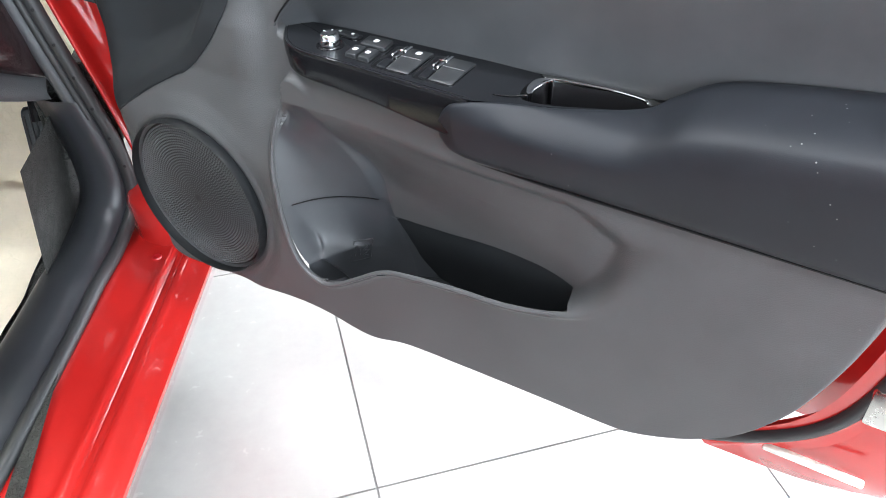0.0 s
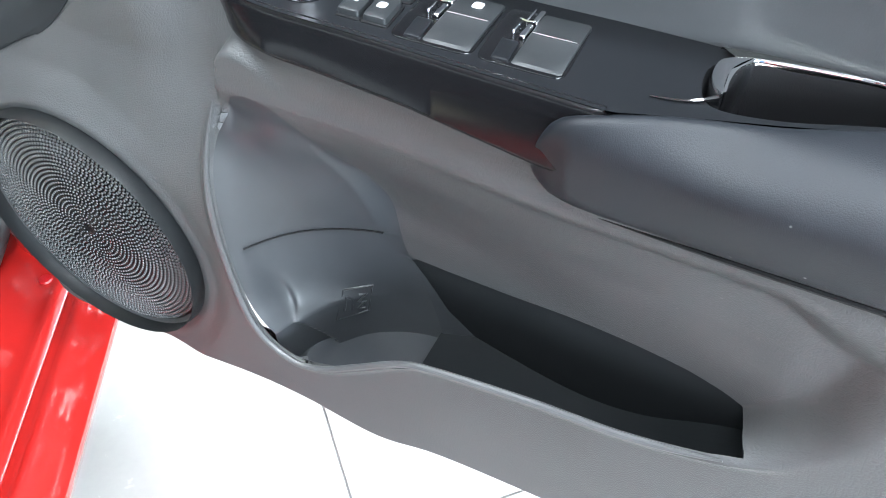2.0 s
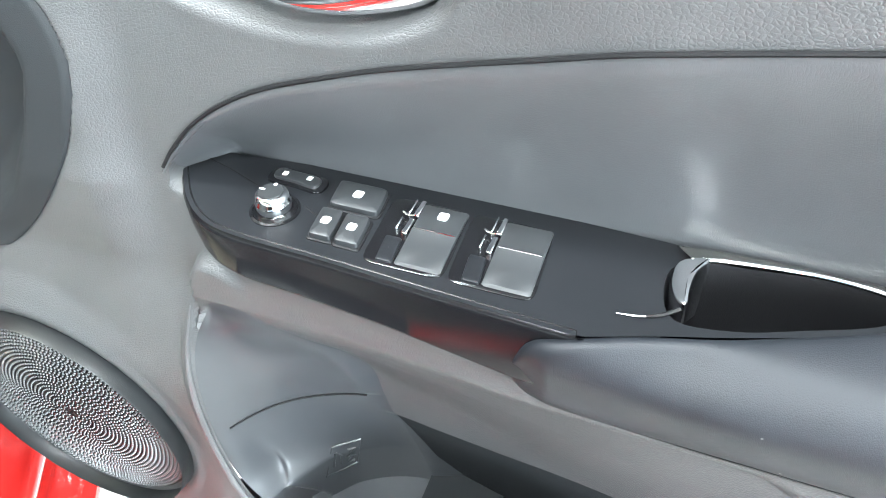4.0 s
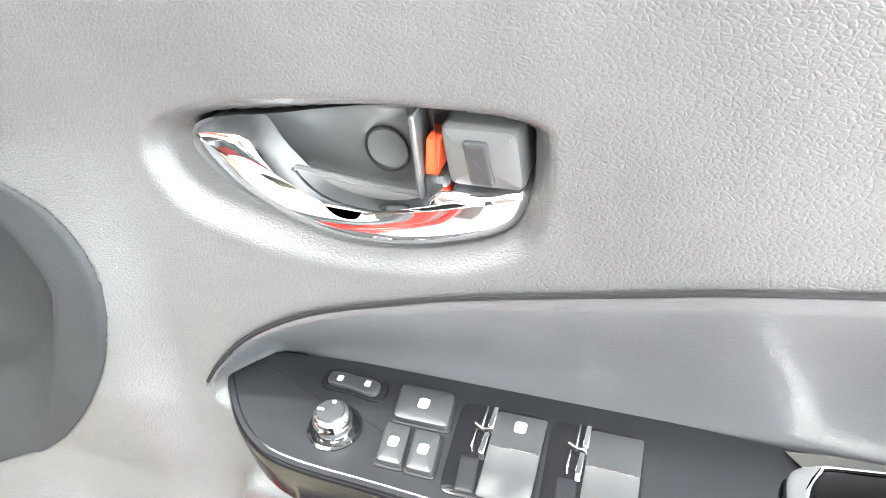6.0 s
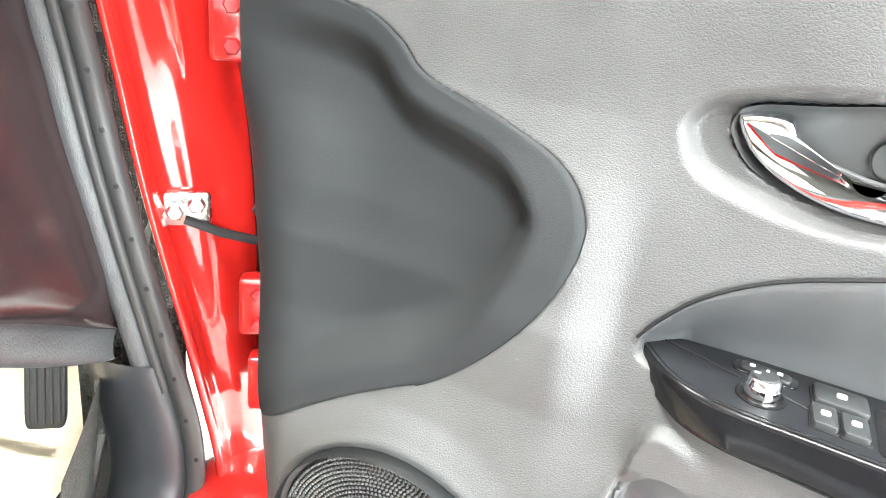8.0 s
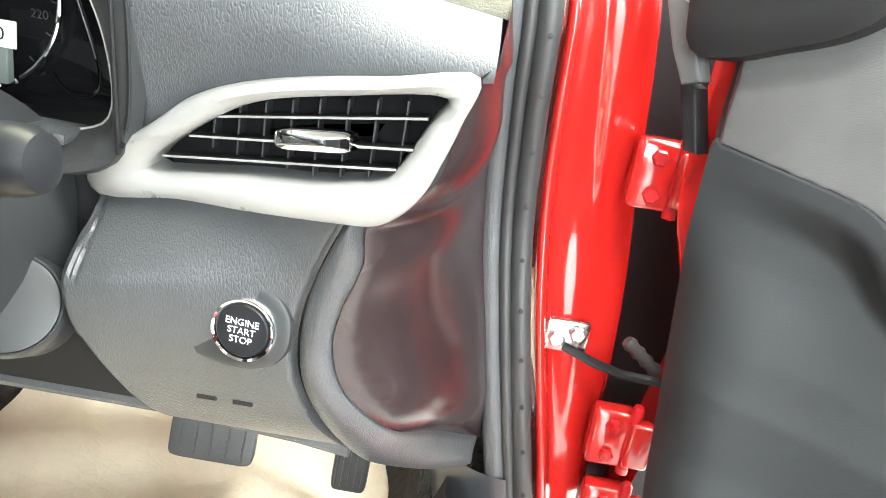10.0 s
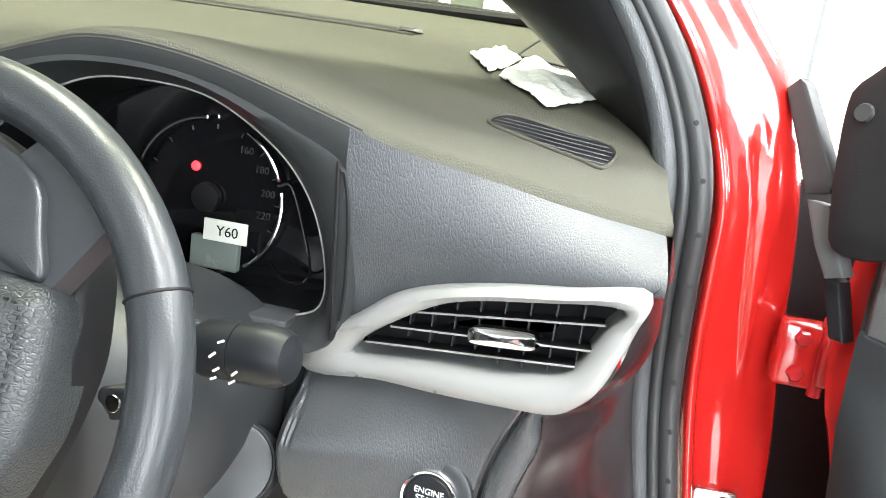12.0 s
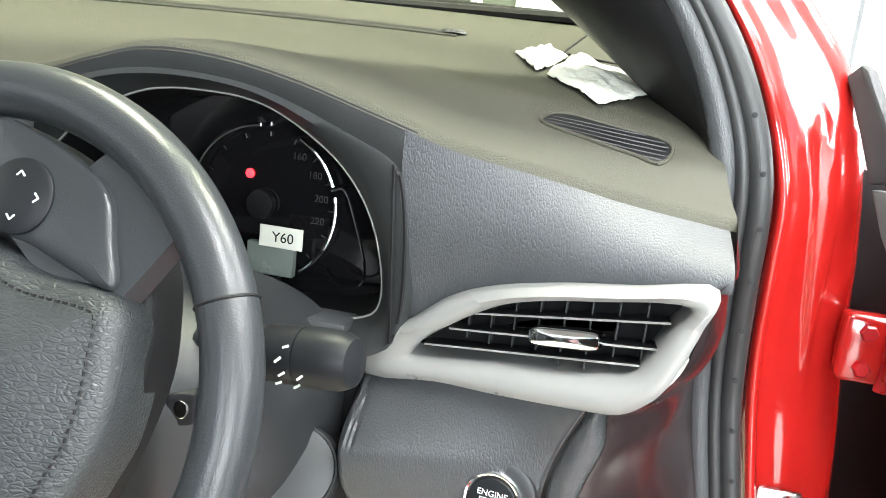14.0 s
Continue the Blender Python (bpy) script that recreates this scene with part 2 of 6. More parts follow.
def lathe(profile, segs=32, m=None, caps=True):
    rings = [[Vector((r * math.cos(2 * math.pi * k / segs), r * math.sin(2 * math.pi * k / segs), z)) for k in range(segs)] for r, z in profile]
    geo = loft(rings, True, (caps, caps))
    return shifted(geo, m) if m is not None else geo


def tube(points, radius, segs=10, closed=False, flat=1.0, caps=True):
    """A round bar along a line of points; radius is a number or one number a point."""
    p = [Vector(v) for v in points]
    n = len(p)
    rad = radius if hasattr(radius, "__len__") else [radius] * n
    rings, up = [], None
    for i in range(n):
        d = (p[(i + 1) % n] - p[i - 1]) if closed else (p[min(i + 1, n - 1)] - p[max(i - 1, 0)])
        d.normalize()
        if up is None:
            up = d.orthogonal().normalized()
        up = (up - d * up.dot(d)).normalized()
        side = d.cross(up)
        rings.append([p[i] + rad[i] * (math.cos(a) * up + flat * math.sin(a) * side) for a in (2 * math.pi * k / segs for k in range(segs))])
    if closed:
        rings.append(rings[0])
        return loft(rings, True)
    return loft(rings, True, (caps, caps))


def inset(outline, d):
    """The closed outline moved inwards by d."""
    p = np.asarray(outline, float)
    t = np.roll(p, -1, 0) - np.roll(p, 1, 0)
    t /= np.linalg.norm(t, axis=1)[:, None] + 1e-12
    nrm = np.stack([-t[:, 1], t[:, 0]], 1)
    x, y = p.T
    if np.sum(x * np.roll(y, -1) - np.roll(x, -1) * y) < 0:
        nrm = -nrm
    return p + d * nrm


def plate(outline, place, h0, h1, bevel=0.002, dome=0.0, rings=5):
    """A moulded piece over a closed outline from height h0 to h1, with rounded edges and a top that may swell by dome.
    place(a, b, h) gives its points."""
    o = np.asarray(outline, float)
    mid = inset(o, bevel).mean(0)
    hs = 1 if h1 > h0 else -1
    loops = [(o, h0), (o, h1 - hs * bevel), (inset(o, bevel * 0.3), h1 - hs * bevel * 0.3), (inset(o, bevel), h1)]
    top = inset(o, bevel)
    for k in range(1, rings):
        s = 1 - k / rings
        loops.append((mid + (top - mid) * s, h1 + hs * dome * (1 - s * s)))
    out = [[place(a, b, h) for a, b in loop] for loop, h in loops]
    return loft(out, True, (True, True))


def patch(fn, nu, nv):
    """A sheet from fn(s, t), s and t from 0 to 1."""
    verts = [fn(i / nu, j / nv) for j in range(nv + 1) for i in range(nu + 1)]
    faces = [(j * (nu + 1) + i, j * (nu + 1) + i + 1, (j + 1) * (nu + 1) + i + 1, (j + 1) * (nu + 1) + i) for j in range(nv) for i in range(nu)]
    return verts, faces


def oval(cx, cy, rx, ry, n=40, power=2.0):
    a = np.linspace(0, 2 * np.pi, n, endpoint=False)
    c, s = np.cos(a), np.sin(a)
    return np.stack([cx + rx * np.sign(c) * np.abs(c) ** (2 / power), cy + ry * np.sign(s) * np.abs(s) ** (2 / power)], 1)


def lettering(name, text, size, mat, parent, m, label=""):
    cu = bpy.data.curves.new(name, "FONT")
    cu.body, cu.size, cu.align_x, cu.align_y, cu.extrude = text, size, "CENTER", "CENTER", 0.0002
    tmp = new("letters_tmp", cu)
    me = bpy.data.meshes.new_from_object(tmp.evaluated_get(bpy.context.evaluated_depsgraph_get()))
    bpy.data.objects.remove(tmp)
    me.name = name
    me.materials.clear()
    me.materials.append(mat)
    ob = new(name, me)
    ob.parent = parent
    ob.matrix_local = m
    return tagged(ob, label)

# ---------------------------------------------------------------- showroom
ROOM = pose(0.354, 0.032, 0, 0, 0, 30.9)      # one corner of the tile grid
GRID = 0.6
X0, X1, Y0, Y1, HIGH = -9, 10, -9, 12, 4.6    # room in tile-grid metres


def slab(lo, hi):
    return rbox(lo, hi, 0)


solo("floor", slab((X0, Y0, -0.12), (X1, Y1, -0.004)), GROUT, ROOM, kind="structure", smooth=False)
solo("ceiling", slab((X0, Y0, HIGH), (X1, Y1, HIGH + 0.1)), CEILING, ROOM, kind="structure", smooth=False)
solo("wall_west", slab((X0 - 0.2, Y0, 0), (X0, Y1, HIGH)), WALL, ROOM, kind="structure", smooth=False)


def glazed_wall(name, place, length):
    """A shop front: plinth, lintel and posts, open between them."""
    geos = [slab((0, 0, 0), (length, 0.2, 0.3)), slab((0, 0, HIGH - 0.5), (length, 0.2, HIGH))]
    n = int(length / 3)
    for k in range(n + 1):
        x = min(length - 0.15, k * length / n)
        geos.append(slab((x, 0.003, 0.3), (x + 0.15, 0.197, HIGH - 0.5)))
    solo(name, joined(*geos), WALL, ROOM @ place, kind="structure", smooth=False)


glazed_wall("wall_north", pose(X0, Y1, 0), X1 - X0)
glazed_wall("wall_south", pose(X0, Y0 - 0.2, 0), X1 - X0)
glazed_wall("wall_east", pose(X1, Y0, 0, 0, 0, 90) @ pose(0, -0.2, 0), Y1 - Y0)
# daylight in the glazed fronts, and the ceiling lamps
mid_n = ROOM @ Vector((-1.0, Y1 - 0.05, 2.2))
area_lamp("window_light_north", mid_n, ROOM @ Vector((-1.0, 0, 1.6)), 12, 3.2, 420, (0.90, 0.96, 1.0))
mid_s = ROOM @ Vector((1.5, Y0 + 0.05, 2.3))
area_lamp("window_light_south", mid_s, ROOM @ Vector((1.5, 0, 1.7)), 9, 3.2, 1150, (0.90, 0.96, 1.0))
mid_e = ROOM @ Vector((X1 - 0.05, 0.5, 2.2))
area_lamp("window_light_east", mid_e, ROOM @ Vector((0, 0.5, 1.6)), 12, 3.2, 1900, (0.90, 0.96, 1.0))
for k, (lx, ly) in enumerate(((-1.4, -1.8), (1.2, -1.8), (3.8, -1.8), (-1.4, 1.2), (1.2, 1.2), (3.8, 1.2))):
    la = area_lamp("ceiling_lamp", ROOM @ Vector((lx, ly, HIGH - 0.06)), ROOM @ Vector((lx, ly + 0.001, 0)), 1.8, 0.5, 170, (0.96, 0.98, 1.0))

# ---------------------------------------------------------------- car door
uf_rear = [(0.819, 0.519), (0.844, 0.548), (0.866, 0.587), (0.890, 0.662), (0.915, 0.8), (0.932, 1.05)]
edge_bottom = spline([(0.150, 0.465), (0.165, 0.446), (0.215, 0.442), (0.294, 0.450), (0.356, 0.458), (0.402, 0.458), (0.458, 0.450), (0.505, 0.461), (0.572, 0.465), (0.658, 0.468), (0.708, 0.469), (0.740, 0.473), (0.782, 0.492), (0.819, 0.519)], 400)
edge_front = spline([(0.150, 0.465), (0.128, 0.50), (0.099, 0.56), (0.065, 0.64), (0.046, 0.71), (0.040, 0.79), (0.037, 0.87), (0.036, 0.95), (0.036, 1.05)], 400)
edge_rear = spline(uf_rear, 400)

profile = smooth_fn([(0.38, -0.062), (0.45, -0.068), (0.55, -0.065), (0.63, -0.058), (0.70, -0.036), (0.76, -0.020), (0.81, -0.012), (0.87, 0.0), (0.95, 0.004), (1.1, 0.012)])
under_arm = smooth_fn([(0.38, -0.062), (0.45, -0.068), (0.55, -0.066), (0.62, -0.060), (0.69, -0.047), (0.73, -0.045), (0.80, -0.012), (1.1, 0.012)])
LIP = spline([(0.375, 0.722), (0.359, 0.69), (0.353, 0.639), (0.358, 0.578), (0.371, 0.528), (0.397, 0.508), (0.421, 0.512), (0.45, 0.531), (0.481, 0.552), (0.506, 0.559), (0.561, 0.566), (0.615, 0.570), (0.665, 0.582), (0.70, 0.600), (0.725, 0.635), (0.735, 0.672), (0.66, 0.688), (0.55, 0.692), (0.45, 0.708)], 160, True)
BOTTLE = spline([(0.380, 0.697), (0.366, 0.686), (0.356, 0.660), (0.354, 0.632), (0.359, 0.578), (0.372, 0.530), (0.397, 0.510), (0.43, 0.517), (0.47, 0.541), (0.490, 0.552), (0.462, 0.556), (0.447, 0.566), (0.438, 0.62), (0.419, 0.660), (0.400, 0.690)], 120, True)
FRONT = spline([(0.037, 0.916), (0.092, 0.910), (0.143, 0.903), (0.172, 0.888), (0.190, 0.872), (0.240, 0.858), (0.287, 0.840), (0.309, 0.815), (0.309, 0.788), (0.295, 0.755), (0.268, 0.721), (0.238, 0.694), (0.206, 0.677), (0.167, 0.655), (0.130, 0.630), (0.090, 0.603)], 110)
HOLE = spline([(0.3635, 0.879), (0.372, 0.889), (0.405, 0.895), (0.445, 0.902), (0.478, 0.902), (0.497, 0.899), (0.501, 0.888), (0.498, 0.866), (0.488, 0.851), (0.455, 0.843), (0.412, 0.845), (0.380, 0.855), (0.366, 0.869)], 80, True)
DISH = spline([(0.343, 0.882), (0.357, 0.892), (0.385, 0.900), (0.420, 0.905), (0.465, 0.907), (0.502, 0.904), (0.509, 0.890), (0.506, 0.864), (0.496, 0.847), (0.463, 0.836), (0.411, 0.834), (0.358, 0.845), (0.340, 0.866)], 80, True)
seam_z = smooth_fn([(0.345, 0.754), (0.352, 0.766), (0.369, 0.785), (0.389, 0.799), (0.412, 0.810), (0.443, 0.820), (0.475, 0.829), (0.535, 0.842), (0.586, 0.852), (0.70, 0.868), (0.95, 0.895)])
pad_low_z = smooth_fn([(0.541, 0.714), (0.546, 0.704), (0.558, 0.6965), (0.60, 0.694), (0.75, 0.692), (0.95, 0.690)])
crease_z = smooth_fn([(0.40, 0.54), (0.445, 0.561), (0.484, 0.570), (0.525, 0.579), (0.562, 0.588), (0.596, 0.594), (0.628, 0.597), (0.645, 0.5962), (0.657, 0.5940), (0.667, 0.5900), (0.674, 0.583), (0.70, 0.54)])
front_edge_n = smooth_fn([(0.44, -0.064), (0.50, -0.050), (0.56, -0.032), (0.64, 0.0), (0.71, 0.022), (0.80, 0.014), (0.87, 0.006), (1.1, 0.012)])
SPEAKER = (0.231, 0.551, 0.094)


def recess_n(u, z):
    """Depth of the sloping wall above the map pocket."""
    return np.interp(z, (0.54, 0.60, 0.64, 0.67, 0.695), (-0.022, -0.026, -0.031, -0.038, -0.047)) + np.interp(u, (0.446, 0.673), (0.029, -0.014)) * (1 - step(0.60, 0.69, z))


def trim_depth(u, z, bare=False):
    """How far the moulded door panel lies from the door's plane, negative towards the cabin."""
    arm = step(0.34, 0.42, u)
    bulge = np.interp(z, (0.70, 0.75, 0.785, 0.815, 0.84, 0.87), (0.006, 0.015, 0.013, 0.008, 0.003, 0.0)) * step(0.64, 0.72, z) * (1 - step(0.305, 0.340, u))
    n = profile(z) * (1 - arm) + under_arm(z) * arm - bulge
    from_edge = u - np.interp(z, edge_front[:, 1], edge_front[:, 0])
    turn_in = (1 - np.clip(from_edge / 0.075, 0, 1)) ** 2 * (1 - step(0.90, 1.0, z))
    n = n * (1 - turn_in) + front_edge_n(z) * turn_in
    r = np.hypot(u - SPEAKER[0], z - SPEAKER[1])
    flat = 1 - step(SPEAKER[2], SPEAKER[2] + 0.03, r)
    n = n * (1 - flat) + (-0.059) * flat
    n = n - 0.002 * np.exp(-(((r - SPEAKER[2] - 0.005) / 0.005) ** 2))
    if bare:
        return n
    d = inside(u, z, LIP)
    soft = 0.0032 + 0.017 * step(0.62, 0.69, z) * step(0.37, 0.42, u) + 0.022 * step(0.652, 0.690, u) + 0.03 * step(0.682, 0.735, u)
    wall = recess_n(u, z)
    m = step(0.0, 1.0, d / soft)
    edge_b = step(-0.004, 0.0, inside(u, z, BOTTLE)) * (1 - step(0.004, 0.008, d))
    edge_s = step(0.0, 0.002, crease_z(u) - z) * (u > 0.43) * (1 - step(0.655, 0.676, u)) * (1 - step(0.0035, 0.0055, d))
    m = m * (1 - np.maximum(edge_b, edge_s))
    n = n * (1 - m) + wall * m
    low = (1 - step(0.60, 0.66, z) * step(0.40, 0.42, u)) * (1 - step(0.64, 0.69, z))
    n = n - 0.0035 * low * np.exp(-(((d + 0.0025) / 0.0032) ** 2)) * (1 - step(0.66, 0.7, u))
    closed_front = np.vstack([FRONT, [(0.0, 0.6), (0.0, 0.92)]])
    n = n + 0.035 * step(0.002, 0.010, inside(u, z, closed_front))
    n = n + 0.0090 * step(0.0, 0.010, inside(u, z, DISH)) + 0.05 * step(0.0005, 0.004, inside(u, z, HOLE))
    under = step(0.0045, 0.010, seam_z(u) - z) * step(0.349, 0.356, u) * step(0.0, 0.006, z - np.interp(u, (0.345, 0.385, 0.42), (0.748, 0.742, 0.736)))
    under = np.maximum(under, step(0.552, 0.562, u) * step(0.003, 0.010, z - pad_low_z(u)) * (1 - step(0.0, 0.004, z - seam_z(u) + 0.006)))
    return n + 0.062 * under


def door_trim():
    nu, nv = 480, 340
    s, v = np.meshgrid(np.linspace(0, 1, nu + 1), np.linspace(0, 1, nv + 1))
    pick = lambda e, t: np.stack([np.interp(t, np.linspace(0, 1, len(e)), e[:, k]) for k in (0, 1)], -1)
    low, left, right = pick(edge_bottom, s), pick(edge_front, v), pick(edge_rear, v)
    high = np.stack([0.04 + 0.892 * s, 1.05 + 0 * s], -1)
    s, v = s[..., None], v[..., None]
    c00, c10, c01, c11 = edge_bottom[0], edge_bottom[-1], high[-1, 0], high[-1, -1]
    p = (1 - v) * low + v * high + (1 - s) * left + s * right - ((1 - s) * (1 - v) * c00 + s * (1 - v) * c10 + (1 - s) * v * c01 + s * v * c11)
    u, z = p[..., 0].copy(), p[..., 1].copy()
    n = trim_depth(u, z)
    rim = np.minimum(np.minimum(s[..., 0] * 0.8, (1 - s[..., 0]) * 0.8), v[..., 0] * 0.6)
    n = n + 0.012 * (1 - np.clip(rim / 0.008, 0, 1)) ** 2
    verts = np.stack([u, n, z], -1).reshape(-1, 3)
    back = [(u[0, i], n[0, i] + 0.03, z[0, i] + 0.004) for i in range(nu + 1)]
    w = nu + 1
    mid_u, mid_z = (u[1:, 1:] + u[:-1, :-1]) / 2, (z[1:, 1:] + z[:-1, :-1]) / 2
    gap = lambda a, b: np.maximum(np.minimum(np.minimum(inside(a, b, LIP) - 0.0012, crease_z(a) - 0.002 - b), np.minimum(a - 0.43, 0.674 - np.minimum(60 * (b - 0.588) ** 2, 0.05) - a)), inside(a, b, BOTTLE) - 0.0015)
    keep = gap(mid_u, mid_z) <= 0
    near_in, near_out = np.zeros(u.shape, bool), np.zeros(u.shape, bool)
    for di in (0, 1):
        for dj in (0, 1):
            near_out[dj : nv + dj, di : nu + di] |= keep
            near_in[dj : nv + dj, di : nu + di] |= ~keep
    on_edge = near_in & near_out
    for _ in range(3):
        a, b = u[on_edge], z[on_edge]
        g = gap(a, b)
        ga, gb_ = (gap(a + 0.0002, b) - g) / 0.0002, (gap(a, b + 0.0002) - g) / 0.0002
        k = np.clip(g / np.maximum(ga**2 + gb_**2, 0.2), -0.0015, 0.0015)
        u[on_edge], z[on_edge] = a - k * ga, b - k * gb_
    n[on_edge] = trim_depth(u[on_edge], z[on_edge])
    verts = np.stack([u, n, z], -1).reshape(-1, 3)
    faces = [(j * w + i, j * w + i + 1, (j + 1) * w + i + 1, (j + 1) * w + i) for j in range(nv) for i in range(nu) if keep[j, i]]
    k = len(verts)
    faces += [(k + i, k + i + 1, i + 1, i) for i in range(nu)]
    me = [Vector(x) for x in verts] + [Vector(x) for x in back]
    return me, faces


door = thing("open_door", DOOR, "open red car door with dark grey moulded inner panel", "car door")
part("trim_panel", door_trim(), TRIM, door, "grained charcoal plastic door panel with map pocket", sharp=60)


def front_insert():
    """The dark dished panel at the hinge side."""
    edge = [(np.interp(z, edge_front[:, 1], edge_front[:, 0]) + 0.001, z) for z in np.linspace(0.603, 0.916, len(FRONT))][::-1]

    t = np.linspace(0, 1, 61)[:, None, None]
    p = FRONT[None] + (np.array(edge)[None] - FRONT[None]) * t
    u, z = p[..., 0], p[..., 1]
    d = np.min(np.hypot(u[..., None] - FRONT[:, 0], z[..., None] - FRONT[:, 1]), -1)
    wide = 0.014 + 0.020 * step(0.24, 0.30, u)
    dip = 0.026 * step(wide, wide + 0.032, d) * step(0.60, 0.72, z) * step(0.03, 0.17, u)
    n = trim_depth(u, z, True) - 0.001 + dip + 0.006 * (1 - step(0, 0.004, d))
    return loft([[Vector(v) for v in row] for row in np.stack([u, n, z], -1)], False)


holder_r = smooth_fn([(0.44, 0.478), (0.50, 0.466), (0.556, 0.449), (0.59, 0.444), (0.62, 0.438), (0.66, 0.417), (0.70, 0.397), (0.74, 0.382)])
holder_rn = smooth_fn([(0.44, 0.014), (0.50, 0.011), (0.564, 0.006), (0.62, -0.010), (0.66, -0.028), (0.70, -0.044), (0.74, -0.052)])
bottle_l = sorted([tuple(q) for q in BOTTLE if q[0] < 0.40], key=lambda q: q[1])


def holder_left(z):
    return float(np.interp(z, [q[1] for q in bottle_l if q[0] < 0.396], [q[0] for q in bottle_l if q[0] < 0.396]))


holder_levels = np.linspace(0.47, 0.72, 60)
holder_rims = np.maximum(-0.0615, trim_depth(np.array([holder_left(max(z, 0.516)) - 0.003 for z in holder_levels]), np.maximum(holder_levels, 0.52), True) + 0.003)


def holder_at(f, z, skin=None):
    """The concave bottle holder: a steep curved flank from the lip, a rounded back, a ridge in its foot.
    skin: the door panel's depth at this place, which its top and far side run into."""
    lo, hi = holder_left(max(z, 0.516)) - 0.004, float(holder_r(z))
    over = max(0.0, f - 1.0)
    u = lo + (hi - lo) * f
    f = min(f, 1.0)
    rim = float(np.interp(z, holder_levels, holder_rims))
    n = rim + (float(holder_rn(z)) - rim) * (1 - (1 - f) ** 3.0) - 0.005 * math.sin(math.pi * f) ** 2
    if z < 0.578:
        n += 0.0012 * float(step(0.03, 0.08, f))
    side = u - (0.379 + (0.537 - z) * 0.40)
    n += (0.011 * float(1 - step(-0.005, 0.0, side)) - 0.004 * math.exp(-((side / 0.010) ** 2))) * float(1 - step(0.49, 0.565, z)) * float(step(0.0, 0.1, f))
    if z > 0.556 and skin is not None:
        if over > 0:
            n = skin + 0.004
        else:
            w = max(float(step(0.66, 0.695, z)), float(step(0.80, 1.0, f)))
            n = n * (1 - w) + (skin + 0.0012) * w
    return Vector((u, n + 0.03 * over, z))


def bottle_holder():
    fs, zs = np.r_[np.linspace(0, 1, 57), 1.12, 1.3], np.linspace(0.476, 0.712, 120)
    us = np.array([[holder_at(f, z).x for f in fs] for z in zs])
    skins = trim_depth(us, np.repeat(zs[:, None], len(fs), 1))
    rows = [[holder_at(f, z, float(skins[j, i])) for i, f in enumerate(fs)] for j, z in enumerate(zs)]
    rows.insert(0, [Vector((v.x, -0.058, v.z - 0.004)) for v in rows[0]])
    return loft(rows, False)


lip_line = [q for q in np.roll(LIP, -3, axis=0) if q[0] < 0.668 and q[1] < 0.69 and not (q[1] > 0.60 and q[0] > 0.37)]
lip_line = sorted(lip_line, key=lambda q: math.atan2(q[1] - 0.72, q[0] - 0.45) % (2 * math.pi))
lip_pts = [Vector((a, float(trim_depth(np.array([a - 0.004]), np.array([b - 0.004]), True)[0]) - 0.0028, b)) for a, b in lip_line]
part("pocket_lip", tube(lip_pts, [0.0022 * min(1, 0.15 + k / 12, 0.15 + (len(lip_pts) - k) / 8) for k in range(len(lip_pts))], 8), LIP_EDGE, door, "rounded lip of the map pocket")
holder = part("bottle_holder", bottle_holder(), HOLDER, door, "smooth grey bottle holder in the map pocket", sharp=70)
part("moulding_seam", tube([holder_at(f, 0.578) + Vector((0, -0.0002, 0)) for f in np.linspace(0.05, 0.84, 40)], 0.0007, 6), BLACK, holder)


def emboss(points):
    """A raised mark on the holder's back, from points in (u, z)."""
    line = []
    for a, z in points:
        lo, hi = holder_left(max(z, 0.516)) - 0.004, float(holder_r(z))
        line.append(holder_at((a - lo) / (hi - lo), z) + Vector((0, -0.0004, 0)))
    part("embossed_mark", tube(line, 0.0009, 6), HOLDER, holder)


for marks in ([(0.404, 0.523), (0.402, 0.500), (0.4185, 0.502), (0.4205, 0.525), (0.404, 0.523)], [(0.4065, 0.518), (0.4055, 0.506)], [(0.4065, 0.518), (0.410, 0.515), (0.4095, 0.506)], [(0.413, 0.518), (0.4175, 0.5185), (0.413, 0.512), (0.4172, 0.512), (0.413, 0.506), (0.4168, 0.506)]):
    emboss(marks)


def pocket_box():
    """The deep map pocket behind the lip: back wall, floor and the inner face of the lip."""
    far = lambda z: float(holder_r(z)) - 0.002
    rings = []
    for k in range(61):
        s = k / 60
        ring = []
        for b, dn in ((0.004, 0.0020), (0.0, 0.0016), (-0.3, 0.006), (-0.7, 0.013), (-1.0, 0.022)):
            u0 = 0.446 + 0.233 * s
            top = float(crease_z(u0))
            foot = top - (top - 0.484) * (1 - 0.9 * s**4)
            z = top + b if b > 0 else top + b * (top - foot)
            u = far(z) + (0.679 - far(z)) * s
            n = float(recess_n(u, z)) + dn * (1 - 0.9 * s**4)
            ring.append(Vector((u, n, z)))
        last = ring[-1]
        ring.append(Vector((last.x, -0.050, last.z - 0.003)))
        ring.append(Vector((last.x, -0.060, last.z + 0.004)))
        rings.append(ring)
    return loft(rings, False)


# the pocket's depth shade is put into the colour by the darker insert material
part("pocket_inside_shade", pocket_box(), INSERT, door, "inside of the map pocket, coloured dark for its shade", sharp=50)
part("hinge_side_insert", front_insert(), INSERT, door, "dished dark grey panel near the hinges", sharp=60)

# armrest: wall, pad
wall_foot = smooth_fn([(0.34, 0.753), (0.60, 0.7535), (0.70, 0.757), (0.728, 0.772), (0.75, 0.781), (0.785, 0.788), (0.841, 0.794), (0.95, 0.80)])


